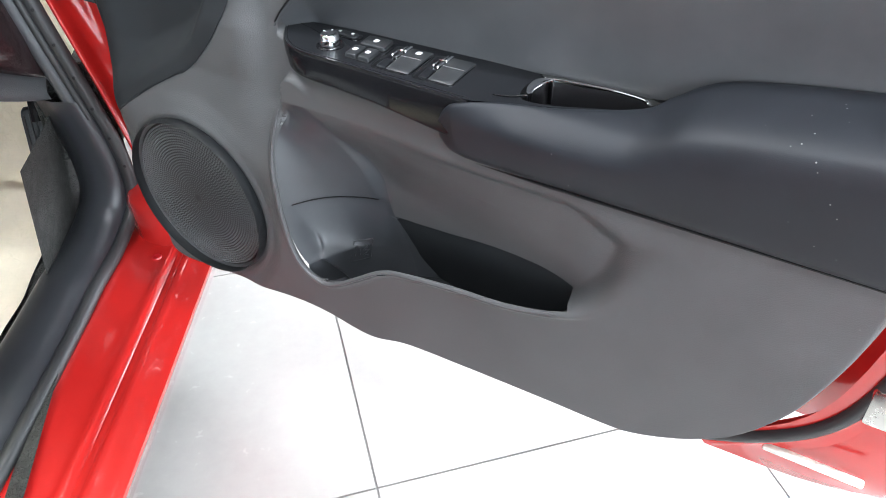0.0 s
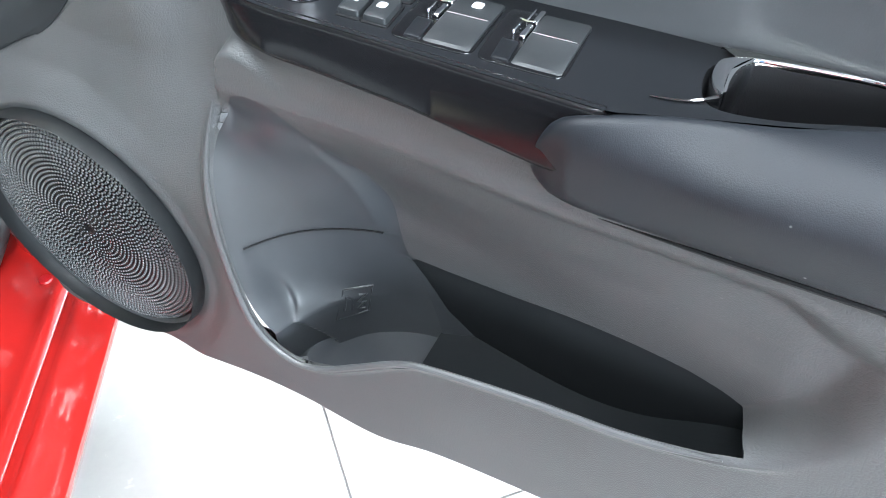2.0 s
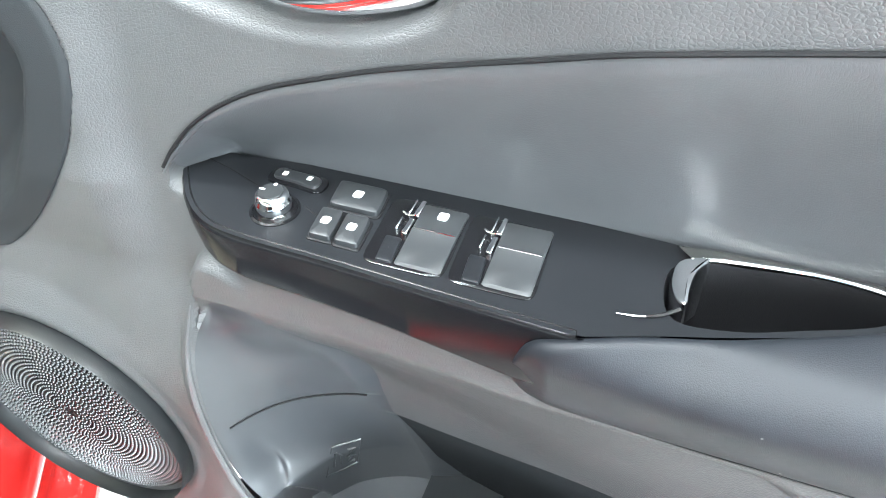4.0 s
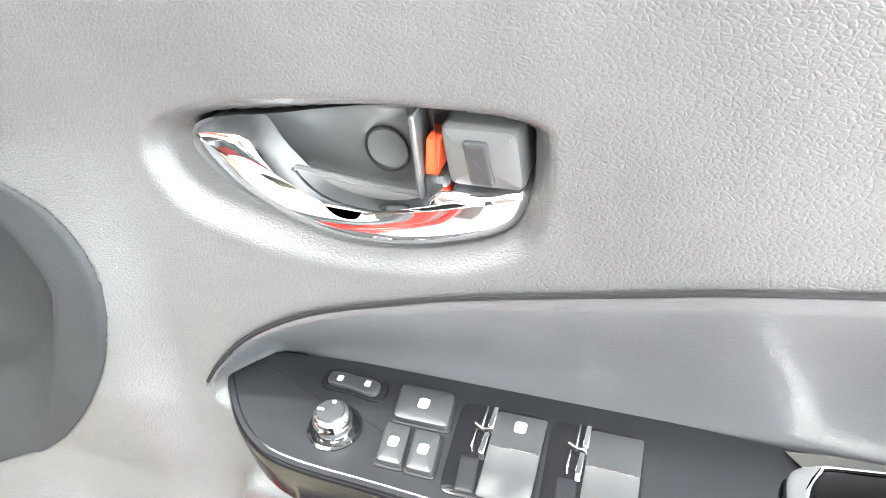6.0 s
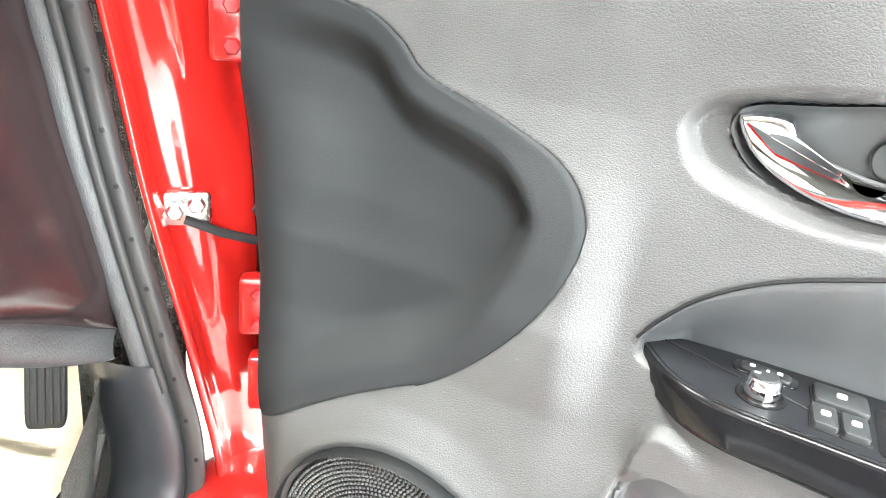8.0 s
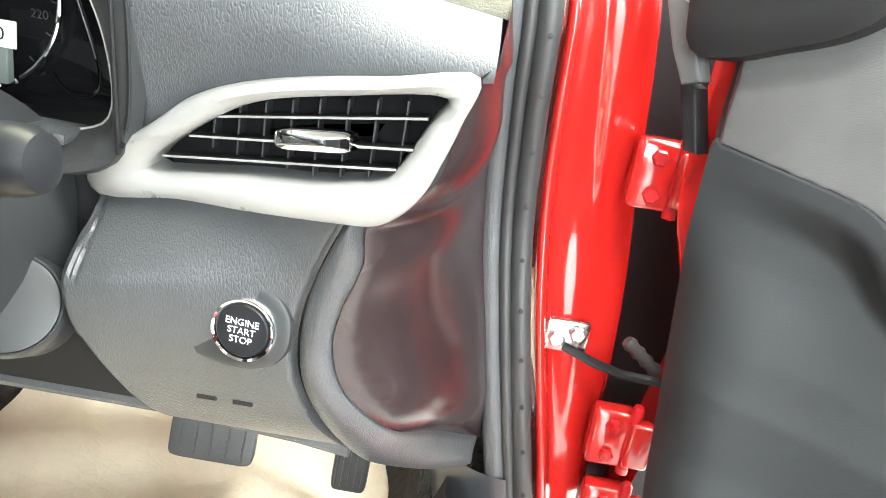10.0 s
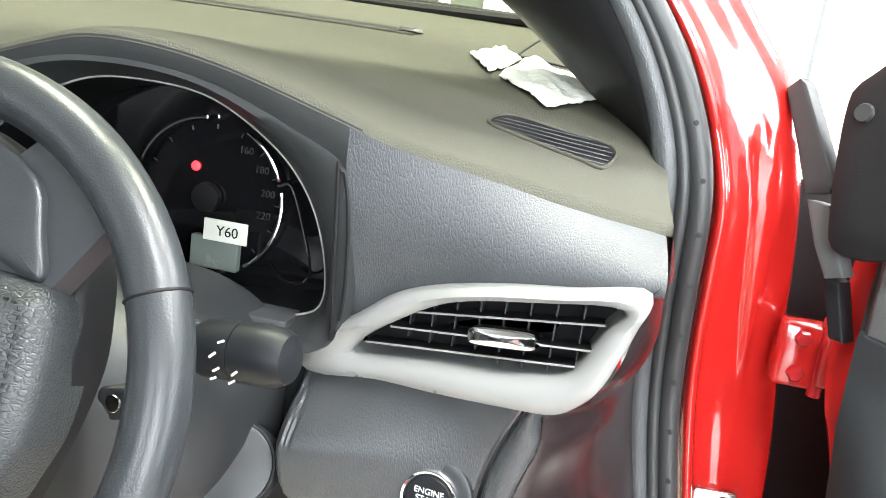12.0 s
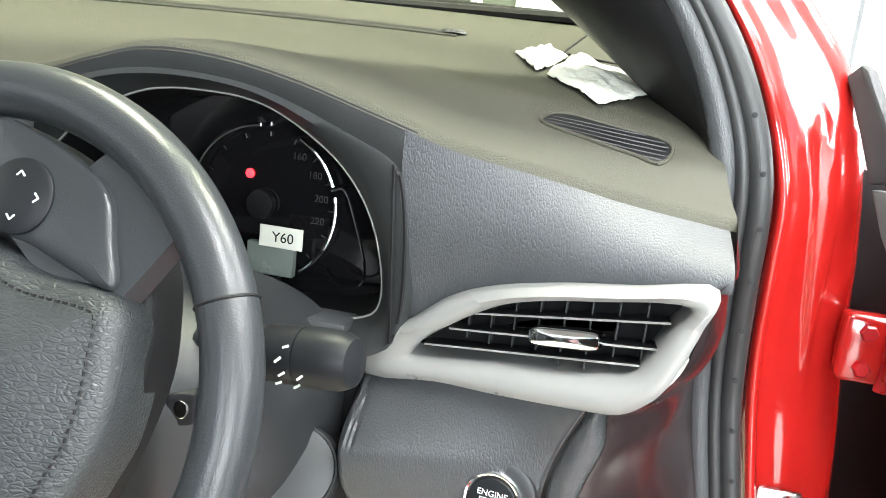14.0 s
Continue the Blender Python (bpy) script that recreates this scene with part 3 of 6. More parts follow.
def armrest_wall(s, t):
    u = 0.3465 + 0.59 * s**1.3
    top, foot = float(seam_z(u)) - 0.0008, float(wall_foot(u)) - 0.004
    z = foot + (top - foot) * t
    rim = float(trim_depth(np.array([u]), np.array([top + 0.004]), True)[0])
    n = rim - 0.003 + (0.0155 - rim) * math.sin(math.pi * (1 - t) * 0.5) ** 1.3 * min(1, (u - 0.34) / 0.03) + 0.0015 * float(1 - step(0, 0.03, 1 - t))
    return Vector((u, n, z))


part("seam_groove", tube([(u, float(trim_depth(np.array([u]), np.array([seam_z(u) + 0.003]), True)[0]) - 0.0020, seam_z(u) + 0.0004) for u in np.linspace(0.3475, 0.935, 90)], 0.0011, 6), BLACK, door)
part("armrest_wall", patch(armrest_wall, 120, 24), TRIM_SOFT, door, "smooth grey upper wall of the armrest", sharp=60)
pad_top_n = smooth_fn([(0.541, -0.052), (0.552, -0.057), (0.568, -0.058), (0.596, -0.050), (0.638, -0.037), (0.693, -0.017), (0.713, 0.0), (0.75, 0.006), (0.95, 0.010)])
pad_top_z = smooth_fn([(0.541, 0.722), (0.552, 0.742), (0.568, 0.750), (0.596, 0.753), (0.638, 0.753), (0.693, 0.757), (0.713, 0.765), (0.75, 0.782), (0.841, 0.794), (0.95, 0.80)])


def armrest_pad(s):
    u = 0.541 + 0.392 * s**1.6
    tn, tz, lz = float(pad_top_n(u)), float(pad_top_z(u)), float(pad_low_z(u))
    fat = min(1.0, (u - 0.541) / 0.02) ** 0.5
    keys = [(tn + 0.004, tz - 0.006), (tn, tz), (min(tn - 0.006, -0.050), tz - 0.002 - 0.10 * max(0, tn + 0.05)), (-0.052 - 0.014 * fat, tz - min(0.018, 0.3 * (tz - lz)) - 0.16 * max(0, tn + 0.05)), (-0.052 - 0.008 * fat, lz + min(0.012, 0.25 * (tz - lz))), (-0.050, lz), (-0.040, lz - 0.002)]
    return [Vector((u, a, b)) for a, b in spline(keys, 40)]


part("pad_seam", tube([(u, -0.0512, float(pad_low_z(u)) - 0.0008) for u in np.linspace(0.575, 0.932, 80)], [0.0013 * min(1, 0.1 + k / 14) for k in range(80)], 6), BLACK, door)
part("armrest_pad", loft([armrest_pad(k / 90) for k in range(91)], False), PAD, door, "dark soft armrest pad", sharp=70)

# switch bezel
bez_outer = spline([(0.346, 0.006), (0.380, 0.010), (0.416, 0.0125), (0.47, 0.0145), (0.521, 0.0135), (0.568, 0.012), (0.62, 0.010), (0.668, 0.0095), (0.708, 0.009)], 40)
bez_pad = spline([(0.708, 0.004), (0.690, -0.014), (0.638, -0.0345), (0.600, -0.047), (0.575, -0.056)], 20)
bez_inner = spline([(0.570, -0.057), (0.516, -0.0545), (0.449, -0.051), (0.405, -0.049), (0.384, -0.044), (0.367, -0.032), (0.352, -0.014), (0.343, -0.002)], 50)
BEZ = np.vstack([bez_outer, bez_pad, bez_inner])
CUP = spline([(0.606, -0.036), (0.599, -0.020), (0.602, -0.003), (0.622, 0.004), (0.66, 0.0075), (0.688, 0.004), (0.694, -0.003), (0.680, -0.014), (0.655, -0.0245), (0.630, -0.034)], 50, True)
BZ = 0.752
bm = bmesh.new()
for ring in (BEZ, CUP):
    vs = [bm.verts.new((a, b, BZ)) for a, b in ring]
    for i, v in enumerate(vs):
        bm.edges.new((v, vs[(i + 1) % len(vs)]))
bmesh.ops.triangle_fill(bm, use_beauty=True, edges=bm.edges[:], normal=(0, 0, 1))
bezel = part("switch_bezel", bm, BEZEL, door, "satin black switch panel on the armrest", smooth=False)
run = np.vstack([bez_inner[::-1], [(0.574, -0.0575)]])
low = np.interp(run[:, 0], (0.34, 0.38, 0.43, 0.485, 0.545, 0.58), (0.738, 0.731, 0.730, 0.727, 0.720, 0.718))
out = inset(np.vstack([run, [(0.5, 0.05)]]), -0.0015)[: len(run)]
rings = [[Vector((a, b, BZ + 0.0002)) for a, b in inset(np.vstack([run, [(0.5, 0.05)]]), 0.003)[: len(run)]], [Vector((a, b, BZ - 0.0005)) for a, b in run], [Vector((a, b, BZ - 0.003)) for a, b in out], [Vector((a, b, BZ - 0.012)) for a, b in out],
         [Vector((a, b - 0.0065 * float(step(0.36, 0.42, a)), z + 0.003)) for (a, b), z in zip(run, low)], [Vector((a, b - 0.005 * float(step(0.36, 0.42, a)), z)) for (a, b), z in zip(run, low)], [Vector((a, b + 0.022, z - 0.012)) for (a, b), z in zip(run, low)]]
part("gloss_edge", loft(rings, False), SKIRT_BLACK, bezel, "gloss black edge of the switch panel", sharp=50)
flat_place = lambda a, b, h: Vector((a, b, h))
part("bezel_backing", rbox((0.352, 0.024, 0.680), (0.60, 0.030, 0.758), 0.001, 1), BLACK, bezel)
# pull cup
cup_rings = [[Vector((a, b, BZ + 0.0003)) for a, b in CUP], [Vector((a, b, BZ - 0.004)) for a, b in inset(CUP, 0.001)], [Vector((a, b, BZ - 0.045)) for a, b in inset(CUP, 0.004)]]
pull = part("pull_cup", loft(cup_rings, True, (False, True)), BLACK, door, "black door pull recess", sharp=50)
strip_in = spline([(0.608, 0.000), (0.622, 0.004), (0.66, 0.0075), (0.688, 0.004), (0.696, -0.004)], 40)
strip_out = spline([(0.600, 0.0085), (0.622, 0.0105), (0.66, 0.0105), (0.692, 0.0085), (0.705, 0.003)], 40)
strip_at = lambda s, h: [Vector((a, b, BZ + h)) for a, b in strip_in + (strip_out - strip_in) * s]
part("chrome_strip", loft([strip_at(-0.02, -0.010), strip_at(0.0, 0.0012), strip_at(0.12, 0.0026), strip_at(0.9, 0.0020), strip_at(1.0, 0.0004)], False), PULL_CHROME, pull, "satin chrome strip of the door pull")
part("bright_edge", tube([v + Vector((0, 0.0003, 0)) for v in strip_at(0.03, 0.0018)], 0.0009, 8), CHROME, pull)
chrome_end = plate(spline([(0.6045, -0.026), (0.601, -0.016), (0.602, -0.003), (0.610, 0.003), (0.616, 0.003), (0.611, -0.007), (0.6095, -0.018), (0.6095, -0.028)], 32, True), flat_place, BZ - 0.03, BZ + 0.003, 0.002, 0.0)
part("chrome_lip", tube(spline([(0.607, -0.030, BZ + 0.001), (0.600, -0.036, BZ + 0.001), (0.592, -0.039, BZ + 0.0008), (0.583, -0.040, BZ + 0.0005)], 14), [0.0012 - 0.00006 * k for k in range(14)], 6), PIANO, pull)
part("chrome_end", chrome_end, CHROME, pull, "chrome end of the door pull")
# switches
knob = part("mirror_knob", lathe([(0.0125, BZ - 0.002), (0.0125, BZ + 0.0006), (0.0112, BZ + 0.001), (0.0105, BZ + 0.0004)], 36, pose(0.4145, -0.0265, 0)), PIANO, door, "round mirror adjuster knob")
part("knob_body", lathe([(0.0088, BZ), (0.0092, BZ + 0.003), (0.0086, BZ + 0.006), (0.0090, BZ + 0.0066), (0.0084, BZ + 0.008), (0.0078, BZ + 0.0105), (0.0068, BZ + 0.0113), (0.002, BZ + 0.0116)], 36, pose(0.4145, -0.0265, 0)), CHROME, knob)
part("knob_top", lathe([(0.0062, BZ + 0.0115), (0.0058, BZ + 0.0121), (0.001, BZ + 0.0123)], 28, pose(0.4145, -0.0265, 0)), SWITCH, knob)
part("arrow_mark", rbox((0.4085, -0.0272, BZ + 0.0122), (0.4115, -0.0262, BZ + 0.0126), 0), PRINT, knob)
part("arrow_mark", rbox((0.4138, -0.0225, BZ + 0.0122), (0.4152, -0.0210, BZ + 0.0126), 0), PRINT, knob)
fold = part("mirror_fold_switch", plate(spline([(0.3985, 0.0045), (0.4125, 0.0045), (0.4285, 0.0025), (0.4285, -0.0085), (0.4125, -0.0075), (0.3985, -0.0065)], 48, True), flat_place, BZ - 0.001, BZ + 0.0012, 0.001), PIANO, door)
part("rocker", plate(spline([(0.4015, 0.0025), (0.413, 0.0025), (0.4255, 0.0008), (0.4255, -0.0068), (0.413, -0.0055), (0.4015, -0.0045)], 40, True), flat_place, BZ, BZ + 0.0028, 0.001), SWITCH, fold)
for mx in (0.4065, 0.4205):
    part("symbol", rbox((mx - 0.0014, -0.0030, BZ + 0.0027), (mx + 0.0014, 0.0001, BZ + 0.0031), 0.0003, 1), PRINT, fold)


def rect(x0, y0, x1, y1, r=0.0016, skew=0.0):
    o = oval(0, 0, 1, 1, 48, 9.0)
    return np.stack([(x0 + x1) / 2 + o[:, 0] * (x1 - x0) / 2 - skew * o[:, 1], (y0 + y1) / 2 + o[:, 1] * (y1 - y0) / 2], 1)


def push_switch(name, x0, y0, x1, y1, mark):
    sw = part(name, plate(rect(x0 - 0.0012, y0 - 0.0012, x1 + 0.0012, y1 + 0.0012, skew=0.0012), flat_place, BZ - 0.001, BZ + 0.0008, 0.0005), BLACK, door)
    part("button", plate(rect(x0, y0, x1, y1, skew=0.0012), flat_place, BZ, BZ + 0.0038, 0.0012, 0.0006), SWITCH, sw)
    cx, cy = (x0 + x1) / 2, (y0 + y1) / 2
    part("symbol", plate(oval(cx, cy, mark, mark * 1.1, 20, 4), flat_place, BZ + 0.0036, BZ + 0.0046, 0.0002), PRINT, sw)


push_switch("window_lock_switch", 0.4375, -0.0165, 0.4635, 0.0025, 0.0025)
push_switch("door_lock_switch", 0.4385, -0.0395, 0.4502, -0.0195, 0.0023)
push_switch("door_unlock_switch", 0.4520, -0.0400, 0.4642, -0.0200, 0.0023)


def window_switch(x0, mark):
    """Slot, tilted rocker with a ridge, a thumb well and a chrome tab."""
    sw = part("window_switch", plate(rect(x0, -0.0455, x0 + 0.0395, 0.0015, skew=0.0015), flat_place, BZ - 0.001, BZ + 0.0007, 0.0005), PIANO, door)
    a, b = x0 + 0.0165, x0 + 0.0385
    prof = [(-0.0435, 0.0006), (-0.042, 0.0016), (-0.032, 0.0022), (-0.0208, 0.0028), (-0.0198, 0.0031), (-0.0188, 0.0028), (-0.006, 0.0026), (-0.0015, 0.0024), (-0.0008, 0.0006)]
    rings = [[Vector((a + (b - a) * s + 0.0015 * (0.02 + y) / 0.02 * -0.4, y, BZ + h - (0.0006 if s in (0, 1) else 0))) for s in (0, 0.06, 0.5, 0.94, 1)] for y, h in prof]
    side = [[Vector((v.x, v.y, BZ)) for v in (r[0], r[-1])] for r in rings]
    geo = joined(loft(rings, False), loft([[r[0] for r in rings], [s[0] for s in side]], False), loft([[r[-1] for r in rings], [s[1] for s in side]], False), loft([rings[0], [Vector((v.x, v.y, BZ)) for v in rings[0]]], False))
    part("rocker", geo, SWITCH, sw, sharp=30)
    part("thumb_block", plate(rect(x0 + 0.0070, -0.0435, x0 + 0.0155, -0.0265, skew=0.001), flat_place, BZ, BZ + 0.0018, 0.001), BEZEL, sw)
    for bx, w, y0, y1 in ((a - 0.0070, 0.0010, -0.0225, -0.0135), (a - 0.0052, 0.0009, -0.0115, 0.0), (a - 0.0022, 0.0026, -0.0250, -0.0140), (a - 0.0016, 0.0024, -0.0115, 0.0)):
        part("chrome_tab", rbox((bx - w / 2, y0, BZ), (bx + w / 2, y1, BZ + 0.0034), 0.0004, 1), CHROME, sw)
    part("chrome_tab", tube([(a - 0.0085, -0.0105, BZ + 0.003), (a - 0.0040, -0.0130, BZ + 0.0036), (a - 0.0005, -0.0125, BZ + 0.0042)], 0.0006, 6), CHROME, sw)
    part("chrome_line", tube([(a + 0.001, -0.0198, BZ + 0.0031), (b - 0.001, -0.0198, BZ + 0.0031)], 0.0004, 6), CHROME, sw)
    if mark:
        part("symbol", plate(oval((a + b) / 2, -0.008, 0.0026, 0.0028, 20, 4), flat_place, BZ + 0.0022, BZ + 0.0031, 0.0002), PRINT, sw)


window_switch(0.4675, True)
window_switch(0.5085, False)
part("groove", tube([(0.347, 0.004, BZ), (0.375, -0.004, BZ + 0.0001), (0.402, -0.014, BZ + 0.0001)], 0.0006, 6), BLACK, bezel)
part("groove", tube([(0.426, -0.019, BZ), (0.437, -0.024, BZ + 0.0001)], 0.0006, 6), BLACK, bezel)

# inner handle
face_place = lambda a, b, h: Vector((a, -h, b))
handle = part("inner_handle", plate(inset(HOLE, -0.0006), face_place, -0.044, -0.030, 0.001), SWITCH, door, "recessed inner door handle with chrome lever")


def bowl_sheet():
    rim = inset(HOLE, 0.0012)
    left = rim[rim[:, 0] < 0.466]
    c = left.mean(0)
    loops = []
    for k, s in enumerate(np.linspace(1, 0.02, 10)):
        loops.append([Vector((a, 0.004 + 0.016 * math.sqrt(max(0, 1 - s**4)) + 0.010 * (0.895 - b) / 0.05 * (s < 0.98), b)) for a, b in c + (left - c) * s])
    return loft(loops, True, (False, True))


part("handle_bowl", bowl_sheet(), BOWL, handle, "grey moulded finger bowl", sharp=60)
part("cap_ring", tube([(0.4385 + 0.0088 * math.cos(a), 0.0215, 0.8712 + 0.0098 * math.sin(a)) for a in np.linspace(0, 2 * math.pi, 40, endpoint=False)], 0.0006, 6, True), BLACK, handle)
part("screw_cap", lathe([(0.0084, 0), (0.0084, 0.0006), (0.001, 0.001)], 36, pose(0.4385, 0.0225, 0.8712, 90, 0, 0)), BOWL, handle)
part("bowl_rib", tube([(0.405, 0.008, 0.868), (0.43, 0.011, 0.862), (0.452, 0.012, 0.859), (0.462, 0.012, 0.858)], 0.0012, 8), BOWL, handle)
LEVER = spline([(0.3665, 0.880), (0.372, 0.8835), (0.391, 0.8845), (0.399, 0.873), (0.414, 0.8585), (0.432, 0.8535), (0.449, 0.8545), (0.459, 0.861), (0.467, 0.8705), (0.482, 0.8695), (0.4965, 0.871), (0.4955, 0.860), (0.486, 0.852), (0.458, 0.8465), (0.428, 0.8465), (0.400, 0.8525), (0.378, 0.864)], 110, True)


def lever_place(a, b, h):
    return Vector((a, -h + 0.004 - 0.009 * math.sin(math.pi * (a - 0.366) / 0.13), b))


part("chrome_lever", plate(LEVER, lever_place, -0.018, 0.001, 0.0035, 0.002), CHROME, handle, "polished chrome door lever", sharp=70)
part("lock_knob", plate(rect(0.4690, 0.8725, 0.4965, 0.8965, skew=0.001), face_place, -0.025, -0.001, 0.003, 0.0015), BOWL, handle, "grey lock slider")
part("lock_well", plate(rect(0.4775, 0.8755, 0.4865, 0.8925, skew=0.001), face_place, -0.003, 0.0012, 0.0012), SWITCH, handle)
part("unlock_mark", plate(rect(0.4606, 0.8733, 0.4662, 0.8885, skew=-0.001), face_place, -0.016, -0.005, 0.001), ORANGE, handle, "orange unlock mark")
part("divider", rbox((0.4572, 0.002, 0.864), (0.4594, 0.03, 0.8985), 0.0007, 1), BOWL, handle)
part("bowl_end", rbox((0.4515, 0.0140, 0.855), (0.4580, 0.018, 0.8985), 0.001, 1), BOWL, handle)
part("lock_back", rbox((0.4592, 0.0150, 0.868), (0.4705, 0.020, 0.9000), 0.001, 1), BOWL, handle)
part("lever_root", rbox((0.4590, 0.003, 0.862), (0.4690, 0.02, 0.8735), 0.002, 1), SWITCH, handle)

# loudspeaker grille
SU, SZ, SR = SPEAKER
grille = part("speaker_grille", lathe([(SR - 0.001, 0.012), (SR + 0.0005, -0.001), (SR - 0.0008, -0.003), (SR - 0.0022, -0.0032), (SR - 0.0034, -0.002), (SR - 0.0042, 0.0)], 96, pose(SU, -0.059, SZ, -90, 0, 0) @ Matrix.Diagonal((1, 1, -1, 1)), caps=False), GRILLE, door, "round black loudspeaker grille full of small bumps")
R = SR - 0.0040
part("mesh_disc", lathe([(R * s, 0.0005 + 0.004 * (1 - s * s)) for s in (1, 0.9, 0.75, 0.5, 0.25, 0.02)], 96, pose(SU, -0.059, SZ, 90, 0, 0), caps=True), BLACK, grille)
dots_v, dots_f = [], []
for ring in range(2, 30):
    r = R * ring / 30
    count = int(2 * math.pi * r / 0.0031)
    size = 0.0008 + 0.0009 * (ring / 30) ** 2
    for k in range(count):
        a = 2 * math.pi * (k + 0.5 * (ring % 2)) / count + 0.15 * ring
        x, z, y0 = SU + r * math.cos(a), SZ + r * math.sin(a), -0.060 - 0.004 * (1 - (ring / 30) ** 2)
        base = len(dots_v)
        for j in range(5):
            q = 2 * math.pi * j / 5
            dots_v.append((x + size * math.cos(q), y0, z + size * math.sin(q)))
        for j in range(5):
            q = 2 * math.pi * j / 5
            dots_v.append((x + 0.6 * size * math.cos(q), y0 - size * 0.9, z + 0.6 * size * math.sin(q)))
        dots_f += [(base + j, base + (j + 1) % 5, base + 5 + (j + 1) % 5, base + 5 + j) for j in range(5)] + [tuple(base + 5 + j for j in range(5))]
me = bpy.data.meshes.new("grille_bumps")
me.from_pydata(dots_v, [], dots_f)
me.materials.append(DOT)
bumps = new("grille_bumps", me)
bumps.parent = grille
tagged(bumps, kind="stuff")

# door shell behind the panel
# added black panel, keeps light from leaking behind the trim off the red shell
part("door_light_block", rbox((0.10, 0.068, 0.50), (0.86, 0.074, 1.01), 0.002, 1), BLACK, door)
shell_outline = spline([(0.02, 0.62), (0.04, 0.55), (0.10, 0.49), (0.30, 0.478), (0.62, 0.476), (0.74, 0.44), (0.82, 0.398), (0.93, 0.395), (0.985, 0.43), (0.998, 0.55), (1.02, 0.80), (1.03, 1.0), (0.80, 1.025), (0.40, 1.025), (0.06, 1.02), (0.022, 0.90)], 120, True)
shell = part("door_shell", plate(shell_outline, face_place, -0.16, -0.112, 0.006), RED, door, "glossy red painted steel door frame")
rim_in = spline([(0.76, 0.430), (0.83, 0.462), (0.872, 0.505), (0.895, 0.57), (0.915, 0.70), (0.93, 0.90), (0.94, 1.10)], 40)
rim_out = spline([(0.80, 0.390), (0.90, 0.394), (0.965, 0.42), (0.990, 0.50), (1.005, 0.70), (1.02, 0.90), (1.035, 1.10)], 40)
part("rear_flange", loft([[Vector((a, 0.006, b)) for a, b in rim_in], [Vector((a, 0.010, b)) for a, b in rim_in + (rim_out - rim_in) * 0.3], [Vector((a, 0.024, b)) for a, b in rim_in + (rim_out - rim_in) * 0.36], [Vector((a, 0.026, b)) for a, b in rim_in + (rim_out - rim_in) * 0.9], [Vector((a, 0.034, b)) for a, b in rim_out], [Vector((a, 0.06, b)) for a, b in rim_out]], False), RED, shell, sharp=50)
part("front_flange", loft([[Vector((a + da * (1 + 1.4 * float(step(0.76, 0.88, b)) * (da < 0)), max(float(front_edge_n(b)), 0.0) + n, b)) for a, b in edge_front] for da, n in ((0.03, 0.026), (-0.008, 0.026), (-0.012, 0.032), (-0.012, 0.06))], False), RED, shell, sharp=50)
part("shell_step", tube([(a, 0.012, b) for a, b in spline([(0.80, 0.425), (0.86, 0.470), (0.905, 0.53), (0.93, 0.62), (0.95, 0.80)], 30)], 0.010, 10, flat=0.6), RED, shell)
part("door_weatherstrip", tube([(a, 0.008, b) for a, b in spline([(0.77, 0.418), (0.84, 0.455), (0.888, 0.50), (0.915, 0.57), (0.935, 0.70), (0.95, 0.9)], 40)], 0.007, 10), RUBBER, shell, "black rubber strip along the door edge")
part("scuff_strip", rbox((0.845, 0.004, 0.4415), (0.93, 0.012, 0.4475), 0.002), TAG, shell, "white strip on the lower door edge")
part("door_latch", rbox((0.905, 0.0, 0.52), (0.94, 0.012, 0.56), 0.004), STEEL, shell, "steel latch plate")
part("front_edge_strip", tube([(a + 0.001, float(front_edge_n(b)) + 0.014, b) for a, b in edge_front[60:]], 0.0055, 8), RUBBER, door, "black edge of the panel")
# mirror corner at the top of the front edge
cover = part("mirror_corner_cover", plate(spline([(-0.006, 1.075), (0.006, 1.097), (0.05, 1.13), (0.12, 1.15), (0.13, 1.02), (0.06, 0.975), (0.012, 0.968), (0.000, 1.00)], 60, True), face_place, -0.03, 0.012, 0.006), BLACK, door, "black plastic mirror corner cover")
part("screw", lathe([(0.007, 0), (0.006, 0.003), (0.001, 0.003)], 20, pose(0.010, -0.0125, 1.070, 90, 0, 0)), RUBBER, cover)



def straight(points, n=5):
    """A closed outline with straight sides."""
    return np.array([np.array(a) + (np.array(b) - np.array(a)) * k / n for a, b in zip(points, points[1:] + points[:1]) for k in range(n)])


part("mirror_gasket", plate(straight([(-0.060, 1.083), (-0.050, 1.092), (-0.044, 1.088), (-0.004, 1.018), (-0.006, 1.009), (-0.025, 1.005), (-0.041, 1.042)]), face_place, -0.014, 0.0, 0.002), SWITCH, door, "grey gasket of the outside mirror")
part("gasket_foot", plate(straight([(-0.024, 1.001), (-0.006, 1.000), (0.008, 0.972), (0.018, 0.950), (0.004, 0.945), (-0.010, 0.968)]), face_place, -0.02, -0.003, 0.002), BOWL, door)
part("gasket_foot", plate(straight([(-0.004, 0.950), (0.012, 0.944), (0.026, 0.900), (0.014, 0.900)]), face_place, -0.03, -0.012, 0.002), BLACK, door)

